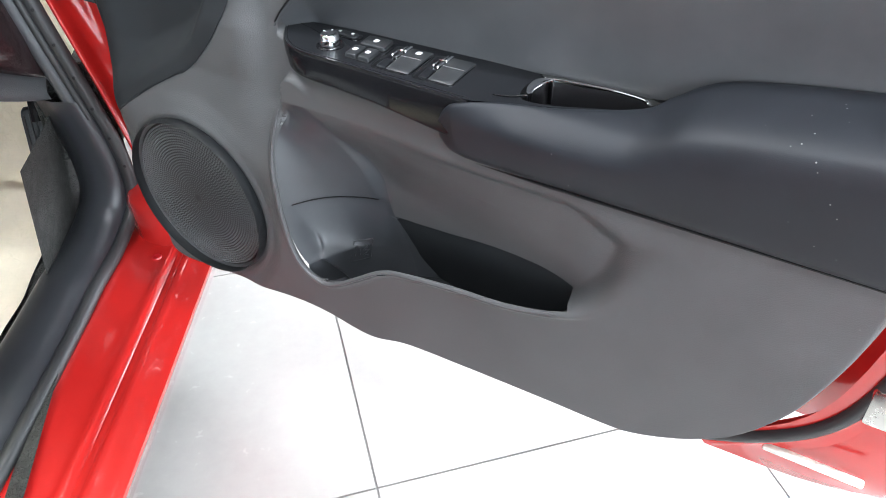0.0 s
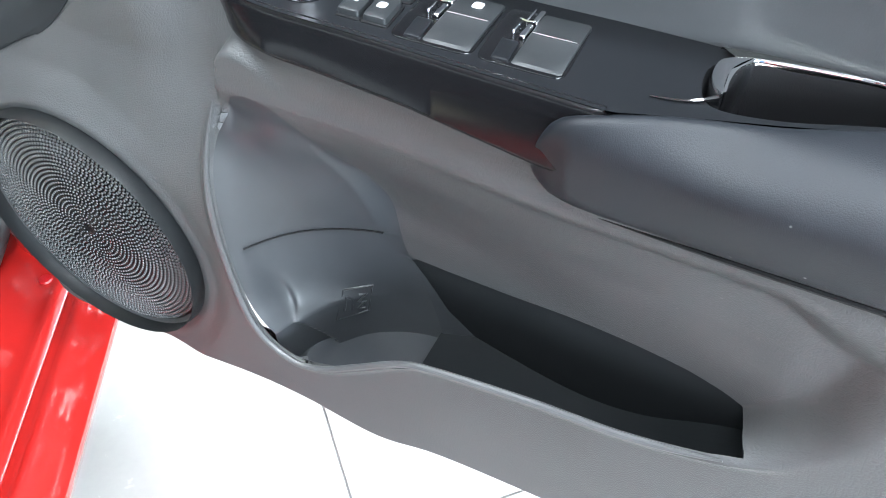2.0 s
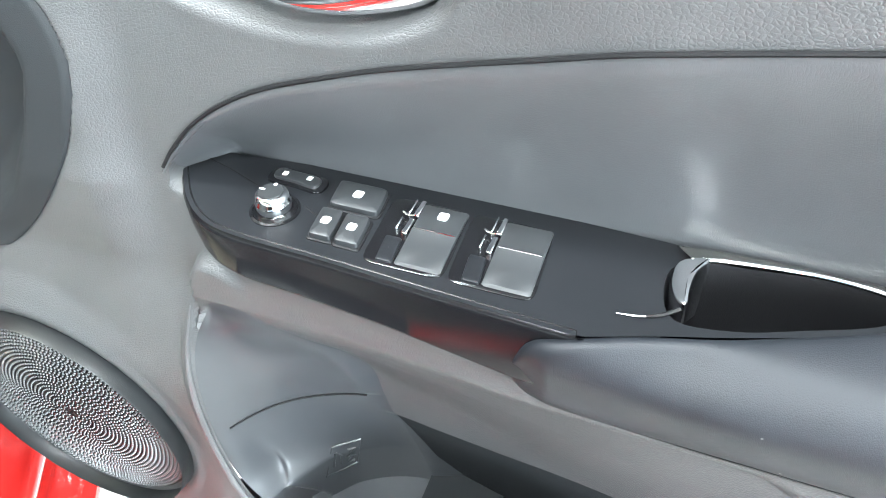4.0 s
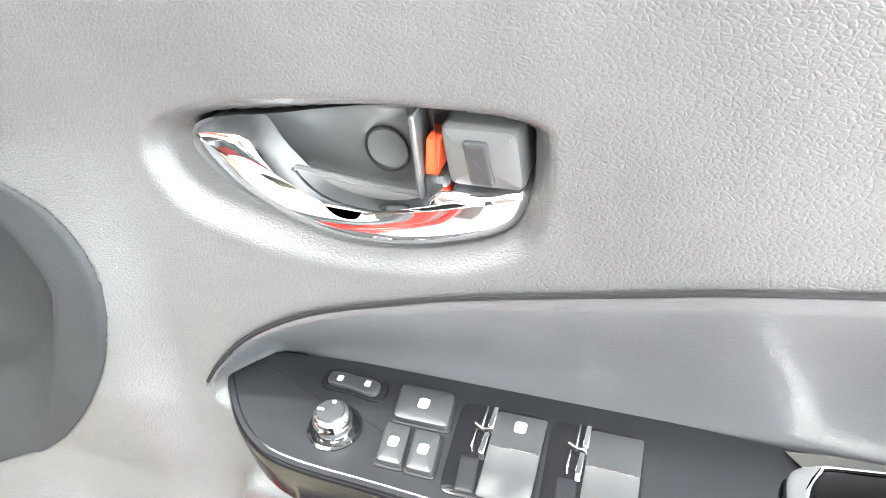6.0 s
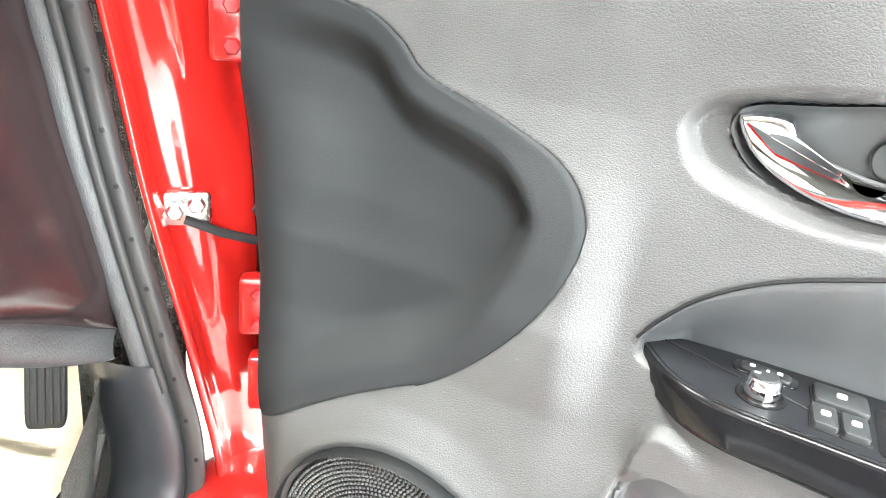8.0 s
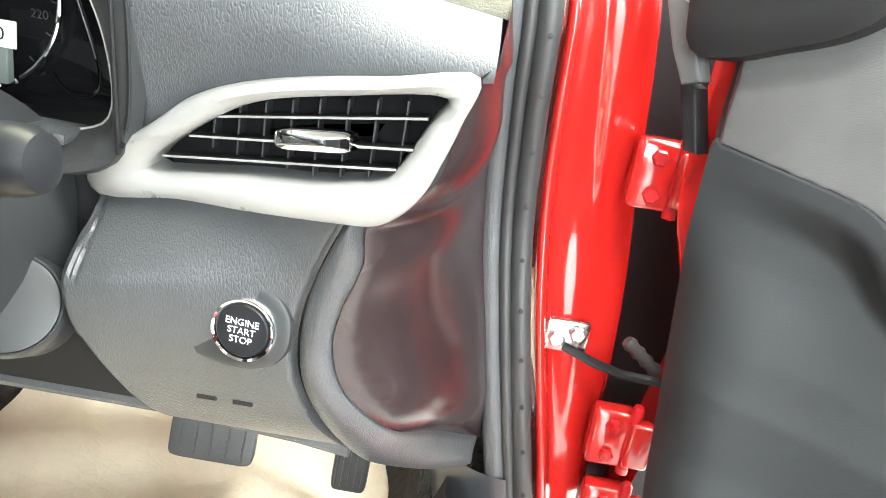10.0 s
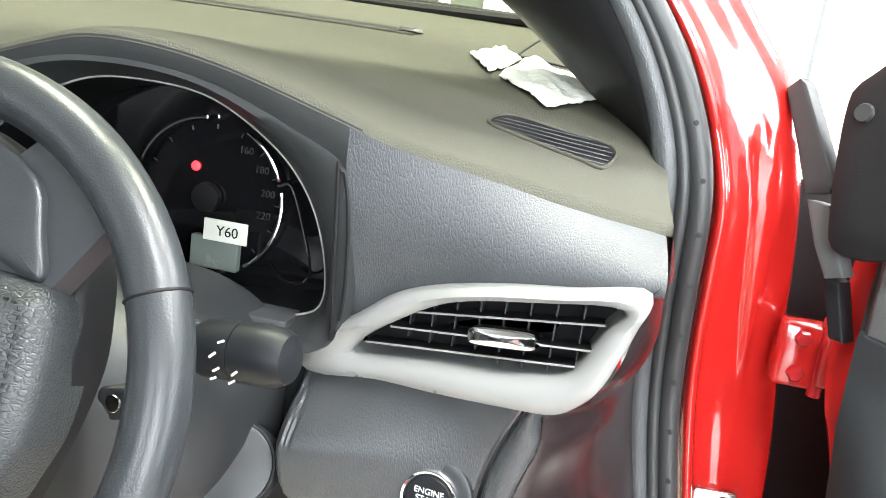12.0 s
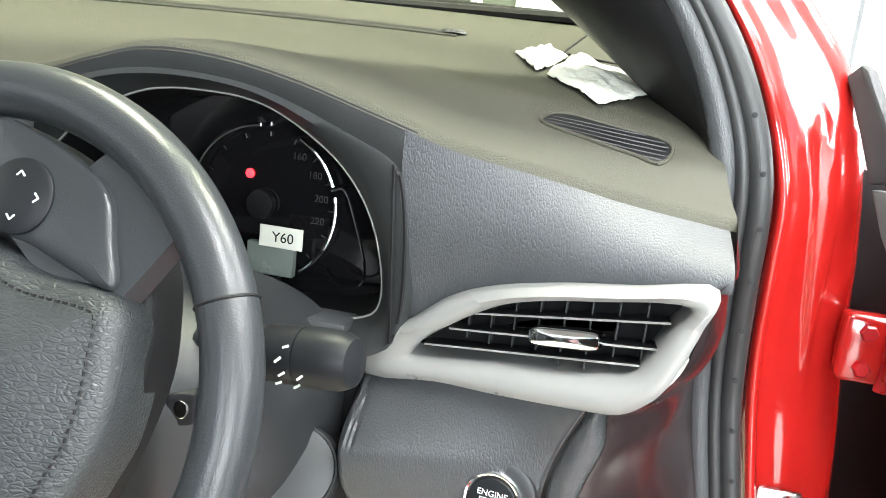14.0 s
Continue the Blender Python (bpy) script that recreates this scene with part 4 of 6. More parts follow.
# ---------------------------------------------------------------- car body round the door opening
body = thing("car", CAR, "glossy red car body at the driver's door opening", "car")
red_l = smooth_fn([(0.30, 0.022), (0.40, 0.022), (0.48, 0.022), (0.60, 0.0), (0.66, -0.013), (0.76, -0.034), (0.854, -0.048), (0.938, -0.056), (0.995, -0.062), (1.065, -0.086), (1.12, -0.119), (1.166, -0.160), (1.25, -0.240), (1.45, -0.45)])
red_r = smooth_fn([(0.30, 0.085), (0.40, 0.080), (0.48, 0.068), (0.60, 0.053), (0.66, 0.054), (0.767, 0.046), (0.863, 0.032), (0.94, 0.022), (1.02, 0.007), (1.088, -0.018), (1.13, -0.050), (1.19, -0.098), (1.28, -0.18), (1.45, -0.34)])
levels = np.r_[np.linspace(0.30, 0.95, 40), np.linspace(0.96, 1.45, 40)]


def deeper(p):
    """Carries the lower hinge pillar and the trim beside it forwards, as the opening sweeps forwards below the dashboard."""
    x, y, z = p
    w = 0.052 * float(step(-0.06, 0.05, y)) * float(1 - step(0.80, 1.0, z)) * float(step(0.30, 0.46, z))
    k = w / (y + 0.533)
    return Vector((x + (x + 0.066) * k, y + w, z + (z - 0.952) * k))


def pillar_ring(z):
    l, r = float(red_l(z)), float(red_r(z))
    w = r - l
    dent = 0.010 * math.exp(-(((z - 0.93) / 0.10) ** 2)) + 0.006 * math.exp(-(((z - 0.55) / 0.12) ** 2))
    k = float(step(1.06, 0.96, z))
    keys = [(l - 0.004, 0.075), (l, 0.052), (l + 0.004, 0.047), (l + 0.008, 0.052), (l + 0.012, 0.074), (l + 0.3 * w, 0.080), (l + 0.46 * w, 0.080 + dent), (l + 0.62 * w, 0.082 + 0.005 * k + 0.5 * dent), (l + 0.82 * w, 0.084 + 0.016 * k), (r, 0.094 + 0.020 * k), (r + 0.006, 0.13), (r + 0.012, 0.20)]
    half = 0.15 * float(step(0.80, 1.0, z)) * float(1 - step(1.03, 1.06, z))
    out = []
    for a, b in spline(keys, 80):
        q = abs((a - l) / w - 0.60)
        raised = 0.0045 * float(1 - step(half - 0.03, half + 0.02, q)) if half > 0.01 else 0.0
        out.append(deeper((a, b - raised, z)))
    return out


part("hinge_pillar", loft([pillar_ring(z) for z in levels], False), RED, body, "glossy red painted door pillar", sharp=60)
# rubber seal and inner trim strip following the opening
seal_path = spline([(float(red_l(z)) - 0.013, 0.046, z) for z in (1.45, 1.35, 1.25, 1.17, 1.12, 1.065, 1.0, 0.9, 0.8, 0.7, 0.6, 0.52)] + [(0.004, 0.044, 0.455), (-0.008, 0.03, 0.405), (-0.022, -0.01, 0.370), (-0.038, -0.09, 0.360), (-0.056, -0.19, 0.358), (-0.080, -0.32, 0.358), (-0.15, -0.70, 0.358)], 150)
seal_path = np.array([deeper(p) for p in seal_path])
seal = part("door_seal", tube(seal_path, 0.0095, 12), RUBBER, body, "black rubber door seal")
high_run = np.array([q for q in seal_path if q[2] > 0.53])
part("seal_lip", tube(high_run + np.array([-0.014, -0.002, 0.004]), 0.0055, 10), RUBBER, seal)
part("trim_lip", tube(high_run + np.array([-0.027, 0.004, 0.006]), 0.0105, 12), DASH_LOW, seal)
for k in range(14):
    z = 0.50 + 0.042 * k
    part("vent_hole", lathe([(0.0022, 0), (0.0022, 0.0006), (0.001, 0.0008)], 8, Matrix.Translation(deeper((float(red_l(z)) - 0.0125, 0.0366, z))) @ pose(0, 0, 0, 90, 0, 0)), BLACK, seal)
# lower inner trim from the pillar round to the sill
low_run = [p for p in seal_path if p[2] < 0.572]
wide = []
for p in low_run:
    f = float(step(0.64, 0.42, p[2]))
    wide.append([Vector((p[0] - 0.004, p[1] + 0.008, p[2] + 0.002)), Vector((p[0] - 0.012, p[1] - 0.006, p[2] + 0.008 * f)), Vector((p[0] - 0.026, p[1] - 0.008, p[2] + 0.014 * f)), Vector((p[0] - 0.055, p[1] + 0.004, p[2] + 0.012 * f)), Vector((p[0] - 0.084, p[1] + 0.045, p[2] - 0.006)), Vector((p[0] - 0.090, p[1] + 0.075, p[2] - 0.05))])
part("cowl_trim", loft([list(spline(w, 14)) for w in wide], False), COWL, body, "black plastic trim curving into the sill", sharp=60)
# sill
def sill_ring(y):
    i, o = -0.028 + 0.19 * y, 0.118 + 0.19 * y
    w = o - i
    keys = [(i - 0.02, 0.335), (i, 0.350), (i + 0.01, 0.352), (i + 0.45 * w, 0.350), (i + 0.56 * w, 0.353), (i + 0.60 * w, 0.346), (i + 0.66 * w, 0.346), (i + 0.70 * w, 0.352), (i + 0.80 * w, 0.350), (i + 0.97 * w, 0.347), (o - 0.002, 0.338), (o - 0.03, 0.28), (o - 0.07, 0.19), (o - 0.10, 0.17)]
    return [Vector((a, y, b)) for a, b in spline(keys, 60)]


part("sill", loft([sill_ring(y) for y in np.linspace(0.12, -1.2, 60)], False), RED, body, "glossy red painted door sill", sharp=50)
part("pillar_foot", plate(spline([(0.0, 0.09), (0.03, 0.045), (0.075, 0.035), (0.115, 0.045), (0.125, 0.10), (0.10, 0.16), (0.02, 0.15)], 48, True), flat_place, 0.343, 0.425, 0.02, 0.004), RED, body, "red foot of the pillar", sharp=60)
part("cowl_back", rbox((-0.10, 0.160, 0.44), (0.0, 0.170, 0.585), 0.002, 1), CARPET, body)
part("plug", lathe([(0.007, 0), (0.006, 0.002), (0.001, 0.0025)], 20, pose(0.038, 0.012, 0.3505)), RED_FLAT, body)
part("front_wing", patch(lambda s, t: Vector((0.095 + 0.06 * math.sin(math.pi * t * 0.5), 0.13 + 0.9 * s, 0.50 + 0.50 * t)), 8, 8), RED, body, "red front wing")
# black sheet in place of the hinge gap's shade; hides the background too
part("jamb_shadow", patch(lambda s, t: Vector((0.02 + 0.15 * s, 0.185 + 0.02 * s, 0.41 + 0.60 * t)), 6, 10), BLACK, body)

# hinges and check strap
def hinge(z, x, y):
    x, y, z = deeper((x, y, z))
    geo = joined(rbox((x - 0.030, y - 0.014, z - 0.030), (x + 0.012, y + 0.010, z + 0.030), 0.005), rbox((x + 0.004, y - 0.022, z - 0.024), (x + 0.028, y - 0.004, z + 0.024), 0.004))
    h = part("door_hinge", geo, RED, body, "red painted steel door hinge", sharp=50)
    part("pin", lathe([(0.006, -0.034), (0.006, 0.036), (0.004, 0.040)], 14, pose(x + 0.008, y - 0.012, z)), RED_FLAT, h)
    for dz in (-0.016, 0.016):
        part("bolt", lathe([(0.0075, 0), (0.0075, 0.004), (0.006, 0.006), (0.001, 0.006)], 6, pose(x - 0.012, y - 0.0135, z + dz, 90, 0, 0)), RED_FLAT, h)


FORE = Matrix.Translation(deeper((0.0, 0.07, 0.72)) - Vector((0.0, 0.07, 0.72)))
hinge(0.868, 0.050, 0.090)
hinge(0.632, 0.070, 0.082)
hinge(0.555, 0.078, 0.080)
strap = part("check_strap", shifted(rbox((-0.018, 0.070, 0.706), (0.022, 0.079, 0.738), 0.004), FORE), STEEL, body, "steel door check strap with bolts")
for bx, bz in ((-0.008, 0.721), (0.010, 0.728)):
    part("bolt", lathe([(0.008, 0), (0.008, 0.005), (0.006, 0.007), (0.001, 0.007)], 6, FORE @ pose(bx, 0.070, bz, 90, 0, 0)), STEEL, strap)
part("strap_arm", shifted(tube([(0.0, 0.068, 0.714), (0.03, 0.066, 0.703), (0.06, 0.068, 0.695), (0.10, 0.075, 0.690)], 0.0045, 8, flat=0.5), FORE), BLACK, strap)
part("wiring_boot", shifted(tube([(0.060 + 0.0045 * k, 0.085, 0.722 - 0.0035 * k) for k in range(9)], [0.0055 + 0.002 * (k % 2) for k in range(9)], 12), FORE), RUBBER, body, "ribbed black wiring boot")

# pillar trim above the dash, windscreen
def pillar_trim(s, t):
    z = 1.00 + 0.45 * s
    r = float(red_l(z)) - 0.040
    lx = float(np.interp(z, (1.0, 1.035, 1.07, 1.12, 1.18, 1.45), (-0.118, -0.142, -0.186, -0.252, -0.338, -0.72)))
    keys = [(r, 0.052), (r - 0.01, 0.046), (0.35 * lx + 0.65 * r, 0.060), (0.75 * lx + 0.25 * r, 0.10), (lx, 0.15), (lx + 0.01, 0.20)]
    p = spline(keys, 21)[int(round(t * 20))]
    return Vector((p[0], p[1], z))


part("pillar_trim", patch(pillar_trim, 30, 20), BLACK, body, "black textured windscreen pillar trim", sharp=60)
glass_m, gnt, gb = material("windscreen_glass")
clear = gnt.nodes.new("ShaderNodeBsdfTransparent")
clear.inputs["Color"].default_value = (0.86, 0.88, 0.66, 1)
shine = gnt.nodes.new("ShaderNodeBsdfGlossy")
shine.inputs["Roughness"].default_value = 0.02
both_m = gnt.nodes.new("ShaderNodeMixShader")
both_m.inputs["Fac"].default_value = 0.05
gnt.links.new(clear.outputs[0], both_m.inputs[1])
gnt.links.new(shine.outputs[0], both_m.inputs[2])
gnt.links.new(both_m.outputs[0], gnt.nodes["Material Output"].inputs["Surface"])
gnt.nodes.remove(gb)
part("windscreen", patch(lambda s, t: Vector((-1.42 + 1.32 * s, 0.545 - 0.06 * (2 * s - 1) ** 2 - 0.75 * t, 1.135 + 0.45 * t)), 16, 8), glass_m, body, "clear windscreen")
part("screen_edge", tube([(-1.42 + 1.32 * s, 0.515 - 0.06 * (2 * s - 1) ** 2, 1.146) for s in np.linspace(0, 1, 24)], 0.008, 8), BLACK, body)
part("wiper", tube([(-1.25, 0.56, 1.150), (-0.95, 0.58, 1.158), (-0.60, 0.59, 1.163), (-0.30, 0.585, 1.158)], 0.007, 8), BLACK, body, "black windscreen wiper")
part("wiper_arm", tube([(-0.80, 0.60, 1.150), (-0.62, 0.60, 1.170), (-0.45, 0.595, 1.168)], 0.006, 8), BLACK, body)

# plain unseen roof, rear and far side, added to close and darken the cabin
part("roof", patch(lambda s, t: Vector((-1.36 + 1.02 * s, -0.22 - 2.0 * t, 1.55 + 0.03 * math.sin(math.pi * s) - 0.03 * t)), 16, 12), RED, body, "unseen red roof panel added to shade the cabin")
part("headliner", patch(lambda s, t: Vector((-1.36 + 1.02 * s, -0.22 - 1.7 * t, 1.515 + 0.03 * math.sin(math.pi * s) - 0.03 * t)), 16, 12), LINING, body, "unseen pale cloth headliner added under the roof")
part("cabin_rear", patch(lambda s, t: Vector((-1.36 + 1.34 * s, -1.75, 0.30 + 0.62 * t)), 4, 4), CARPET, body)
part("far_side", patch(lambda s, t: Vector((-1.40, -1.75 + 1.75 * s, 0.30 + 0.70 * t)), 4, 4), DASH_LOW, body)
part("rear_side_panel", patch(lambda s, t: Vector((0.02 - 0.30 * float(step(0.6, 1.0, t)) - 0.10 * s + 0.04 * math.sin(math.pi * min(1, t * 1.6)), -1.22 - 1.5 * s, 0.25 + 1.25 * t)), 12, 20), RED, body, "red rear side of the car")
part("bonnet", patch(lambda s, t: Vector((-1.40 + 1.42 * s, 0.60 + 0.95 * t, 1.06 - 0.22 * t**1.6 - 0.05 * (2 * s - 1) ** 2)), 14, 14), RED, body, "red bonnet")
part("nose", patch(lambda s, t: Vector((-1.42 + 1.46 * s, 1.55 + 0.12 * math.sin(math.pi * t) - 0.15 * (2 * s - 1) ** 4, 0.20 + 0.62 * t)), 14, 8), RED, body, "red front of the car")
part("far_wing", patch(lambda s, t: Vector((-1.46 + 0.03 * t, -2.6 + 4.1 * s, 0.22 + 0.72 * t)), 14, 6), RED, body, "red far side of the car")
part("tail", patch(lambda s, t: Vector((-1.42 + 1.34 * s, -2.62 - 0.06 * math.sin(math.pi * t), 0.22 + 0.80 * t)), 10, 8), RED, body, "red tail of the car")
part("cabin_floor", patch(lambda s, t: Vector((-1.40 + 1.38 * s, -1.75 + 0.9 * t, 0.258)), 4, 4), CARPET, body)

# ---------------------------------------------------------------- footwell
def floor_wave(x, y):
    return 0.006 * math.sin(23 * x + 9 * y) + 0.005 * math.sin(31 * y - 14 * x) + 0.004 * math.sin(57 * x + 41 * y)


solo("carpet", patch(lambda s, t: Vector((-0.95 + 0.90 * s, -0.9 + 1.62 * t, 0.262 + 0.10 * float(step(0.86, 1.0, s)) + 0.36 * float(step(0.86, 1.0, t)))), 60, 60), CARPET, CAR, "black carpet of the driver's footwell", "carpet")
solo("kick_carpet", patch(lambda s, t: Vector((-0.112 + 0.034 * t + 0.004 * math.sin(9 * s), -0.02 + 0.68 * s, 0.27 + 0.26 * t)), 30, 20), CARPET, CAR, "dark carpet on the footwell side", "carpet")
solo("firewall", patch(lambda s, t: Vector((-1.0 + 0.95 * s, 0.66, 0.3 + 0.6 * t)), 2, 2), CARPET, CAR, kind="structure")
mat_r = smooth_fn([(-0.6, -0.19), (-0.3, -0.187), (0.0, -0.182), (0.1, -0.177), (0.2, -0.170), (0.3, -0.148), (0.4, -0.125), (0.63, -0.12)])
solo("paper_mat", patch(lambda s, t: (lambda y: Vector((-0.72 + (float(mat_r(y)) + 0.72) * s + 0.006 * math.sin(40 * y) * s, y, 0.281 + floor_wave(-0.72 + 0.6 * s, y) + 0.26 * float(step(0.50, 0.66, y)))))(-0.6 + 1.23 * t), 50, 80), KRAFT, CAR, "crumpled kraft paper mat on the footwell carpet", "floor mat", sharp=180)


def pedal(name, x0, x1, z0, z1, y, label):
    p = thing(name, CAR, label, "pedal", "pedals")
    o = rect(x0, z0, x1, z1)
    part("pad", plate(o, lambda a, b, h: Vector((a, y - h + 0.35 * (b - z0), b)), -0.012, 0.0, 0.004), DASH_LOW, p)
    n = 5
    for k in range(n):
        x = x0 + (x1 - x0) * (k + 0.7) / (n + 0.4)
        part("rib", tube([(x, y - 0.001 + 0.35 * 0.008, z0 + 0.008), (x, y - 0.001 + 0.35 * (z1 - z0 - 0.008), z1 - 0.008)], 0.002, 6), BOWL, p)
    part("arm", tube([((x0 + x1) / 2, y + 0.03, z1 - 0.02), ((x0 + x1) / 2, y + 0.07, z1 + 0.08), ((x0 + x1) / 2, y + 0.14, z1 + 0.28)], 0.008, 8), BLACK, p)


pedal("accelerator_pedal", -0.212, -0.163, 0.312, 0.42, 0.35, "ribbed black accelerator pedal above the paper mat")
pedal("brake_pedal", -0.430, -0.316, 0.338, 0.41, 0.33, "wide black brake pedal beside the accelerator")

# ---------------------------------------------------------------- dashboard
dash = thing("dashboard", CAR, "dark grey moulded dashboard behind the steering wheel", "dashboard")
crease = smooth_fn([(-1.40, 0.985), (-1.0, 0.99), (-0.72, 1.004), (-0.62, 1.022), (-0.569, 1.038), (-0.527, 1.049), (-0.474, 1.049), (-0.412, 1.039), (-0.332, 1.017), (-0.288, 1.005), (-0.218, 0.994), (-0.172, 0.986), (-0.104, 0.978)])


def top_z(x, y):
    return 1.0 + 0.26 * (y + 0.05) + (float(crease(x)) - 0.996) * (1 - float(step(-0.08, 0.20, y))) - 0.006 * float(step(-0.125, -0.095, x)) * float(step(0.0, 0.05, y + 0.06))


def top_pad(s, t):
    x = -1.38 + 1.276 * s
    y = -0.066 + 0.60 * t**1.2
    roll = 0.006 * max(0.0, 1 - t / 0.02) ** 2
    return Vector((x, y, top_z(x, y) - roll))


part("top_pad", patch(top_pad, 130, 70), DASH_TOP, dash, "matt grey dashboard top, tinted olive for the windscreen light", sharp=60)
trim_top = smooth_fn([(-0.37, 0.842), (-0.353, 0.850), (-0.316, 0.870), (-0.283, 0.897), (-0.25, 0.913), (-0.206, 0.926), (-0.16, 0.936), (-0.106, 0.947)])
vent_y = lambda x: -0.120 - 0.36 * (x + 0.13)


def upper_face(s, t):
    x = -0.326 + 0.218 * s
    z0, z1 = float(trim_top(x)) - 0.004, float(crease(x)) - 0.006
    z = z0 + (z1 - z0) * t
    y0 = vent_y(x) + 0.012
    return Vector((x, y0 + (-0.0665 - y0) * t**1.5 - 0.010 * math.sin(math.pi * t), z))


part("upper_face", patch(upper_face, 50, 24), DASH_FACE, dash, "grained grey dashboard face", sharp=60)
groove = smooth_fn([(0.645, -0.139), (0.663, -0.157), (0.698, -0.179), (0.732, -0.193), (0.763, -0.197), (0.792, -0.195), (0.822, -0.187), (0.850, -0.176), (0.865, -0.168)])
face_y = smooth_fn([(0.655, -0.030), (0.665, -0.045), (0.68, -0.060), (0.70, -0.073), (0.73, -0.083), (0.77, -0.088), (0.84, -0.088), (0.87, -0.088)])
panel_top = smooth_fn([(-0.66, 0.815), (-0.36, 0.822), (-0.349, 0.826), (-0.289, 0.837), (-0.239, 0.843), (-0.176, 0.853), (-0.15, 0.857)])


panel_left = smooth_fn([(0.64, -0.29), (0.70, -0.315), (0.746, -0.338), (0.767, -0.348), (0.797, -0.353), (0.85, -0.353)])


def lower_panel(s, t):
    z = 0.658 + 0.20 * t
    xl, xr = float(panel_left(z)), float(groove(z)) - 0.002
    x = xl + (xr - xl) * s
    z = 0.658 + (float(panel_top(x)) - 0.658) * t
    k = float(step(0.70, 1.0, t))
    y = float(face_y(z)) * (1 - k) + (float(vent_y(max(x, -0.35))) + 0.004) * k
    return Vector((x, y + 0.010 * max(0.0, (s - 0.97) / 0.03) ** 2 + 0.03 * max(0.0, 1 - s / 0.06) ** 2, z))


low = part("lower_panel", patch(lower_panel, 80, 40), DASH_LOW, dash, "dark grey lower dashboard panel", sharp=60)
groove_line = spline([(-0.168, -0.100, 0.864), (-0.177, -0.098, 0.847), (-0.187, -0.092, 0.822), (-0.195, -0.088, 0.792), (-0.197, -0.086, 0.763), (-0.193, -0.082, 0.732), (-0.179, -0.070, 0.698), (-0.157, -0.050, 0.663), (-0.139, -0.035, 0.645), (-0.101, 0.0, 0.619), (-0.068, 0.038, 0.599), (-0.056, 0.056, 0.592)], 70)
crease_line = spline([(-0.160, -0.098, 0.864), (-0.166, -0.100, 0.848), (-0.164, -0.096, 0.825), (-0.173, -0.092, 0.792), (-0.176, -0.089, 0.766), (-0.168, -0.083, 0.735), (-0.149, -0.070, 0.709), (-0.128, -0.048, 0.685), (-0.097, -0.001, 0.658), (-0.068, 0.038, 0.631), (-0.056, 0.058, 0.619)], 70)


def end_band(s, t):
    k = int(round(t * 69))
    a, b = groove_line[k], crease_line[k]
    p = a + (b - a) * s
    h = 0.007 * math.sin(math.pi * s) - 0.006 * max(0.0, 1 - s / 0.12) ** 2 - 0.004 * max(0.0, (s - 0.92) / 0.08) ** 2
    return deeper((p[0] - 0.2 * h, p[1] - h, p[2]))


part("end_band", patch(end_band, 24, 69), DASH_LOW, dash, "curved end band of the lower dashboard", sharp=70)
side_in = spline([(-0.104, -0.066, 0.979), (-0.108, -0.112, 0.952), (-0.1165, -0.119, 0.942), (-0.124, -0.116, 0.900), (-0.132, -0.112, 0.880), (-0.146, -0.106, 0.863), (-0.163, -0.099, 0.849), (-0.1625, -0.096, 0.825), (-0.172, -0.092, 0.792), (-0.175, -0.089, 0.766), (-0.167, -0.083, 0.735), (-0.148, -0.070, 0.709), (-0.127, -0.048, 0.686), (-0.096, -0.001, 0.659), (-0.067, 0.039, 0.632), (-0.055, 0.059, 0.620)], 100)
side_out = spline([(-0.100, 0.058, 0.985), (-0.099, 0.058, 0.928), (-0.090, 0.058, 0.869), (-0.079, 0.058, 0.81), (-0.064, 0.058, 0.736), (-0.056, 0.060, 0.681), (-0.053, 0.061, 0.621)], 100)


def dash_side(s, t):
    k = int(round(t * 99))
    a, b = side_in[k], side_out[k]
    p = a + (b - a) * s
    h = 0.016 * math.sin(math.pi * s**0.75) * min(1.0, (1 - t) * 6) * min(1.0, t * 5)
    return deeper((p[0] + 0.92 * h, p[1] - 0.40 * h, p[2]))


part("dash_side", patch(dash_side, 30, 99), SIDE, dash, "smooth dark side of the dashboard beside the seal, tinted for red reflections", sharp=70)
part("foot_edge", tube([(-0.62, -0.024, 0.660), (-0.30, -0.024, 0.659), (-0.20, -0.030, 0.657), (-0.160, -0.036, 0.656)], 0.006, 8), DASH_LOW, dash)
# flat black sheet gives the opening round the column its shade
part("column_gap_shade", patch(lambda s, t: Vector((-0.68 + 0.36 * s, -0.028, 0.655 + 0.19 * t)), 4, 4), BLACK, dash)
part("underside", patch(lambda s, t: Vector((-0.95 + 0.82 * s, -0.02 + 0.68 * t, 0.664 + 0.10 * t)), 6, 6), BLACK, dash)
part("dash_core", patch(lambda s, t: Vector((-1.38 + 0.76 * s, -0.050 - 0.016 * t, 0.66 + (float(crease(-1.38 + 0.76 * s)) - 0.664) * t)), 24, 10), DASH_LOW, dash)
centre = part("centre_vent", plate(rect(-0.86, 0.905, -0.70, 0.985), lambda a, b, h: Vector((a, -0.068 - h, b)), -0.01, 0.006, 0.004), PIANO, dash, "gloss black centre air outlet")
for k in range(5):
    part("slat", tube([(-0.85, -0.0755, 0.917 + 0.014 * k), (-0.71, -0.0755, 0.917 + 0.014 * k)], 0.0022, 6), SILVER, centre)

# start button
BX, BY, BZC = -0.2305, -0.0885, 0.767
stand = pose(BX, BY, BZC, 86, 0, -8)
button = part("start_button", lathe([(0.0215, -0.004), (0.0215, 0.002), (0.0200, 0.0042), (0.0185, 0.0035), (0.0178, 0.001)], 48, stand, caps=False), CHROME, dash, "round chrome-ringed engine start button")
part("button_cap", lathe([(0.0178, 0.0), (0.0174, 0.003), (0.0162, 0.0042), (0.001, 0.0050)], 48, stand), BEZEL, button)
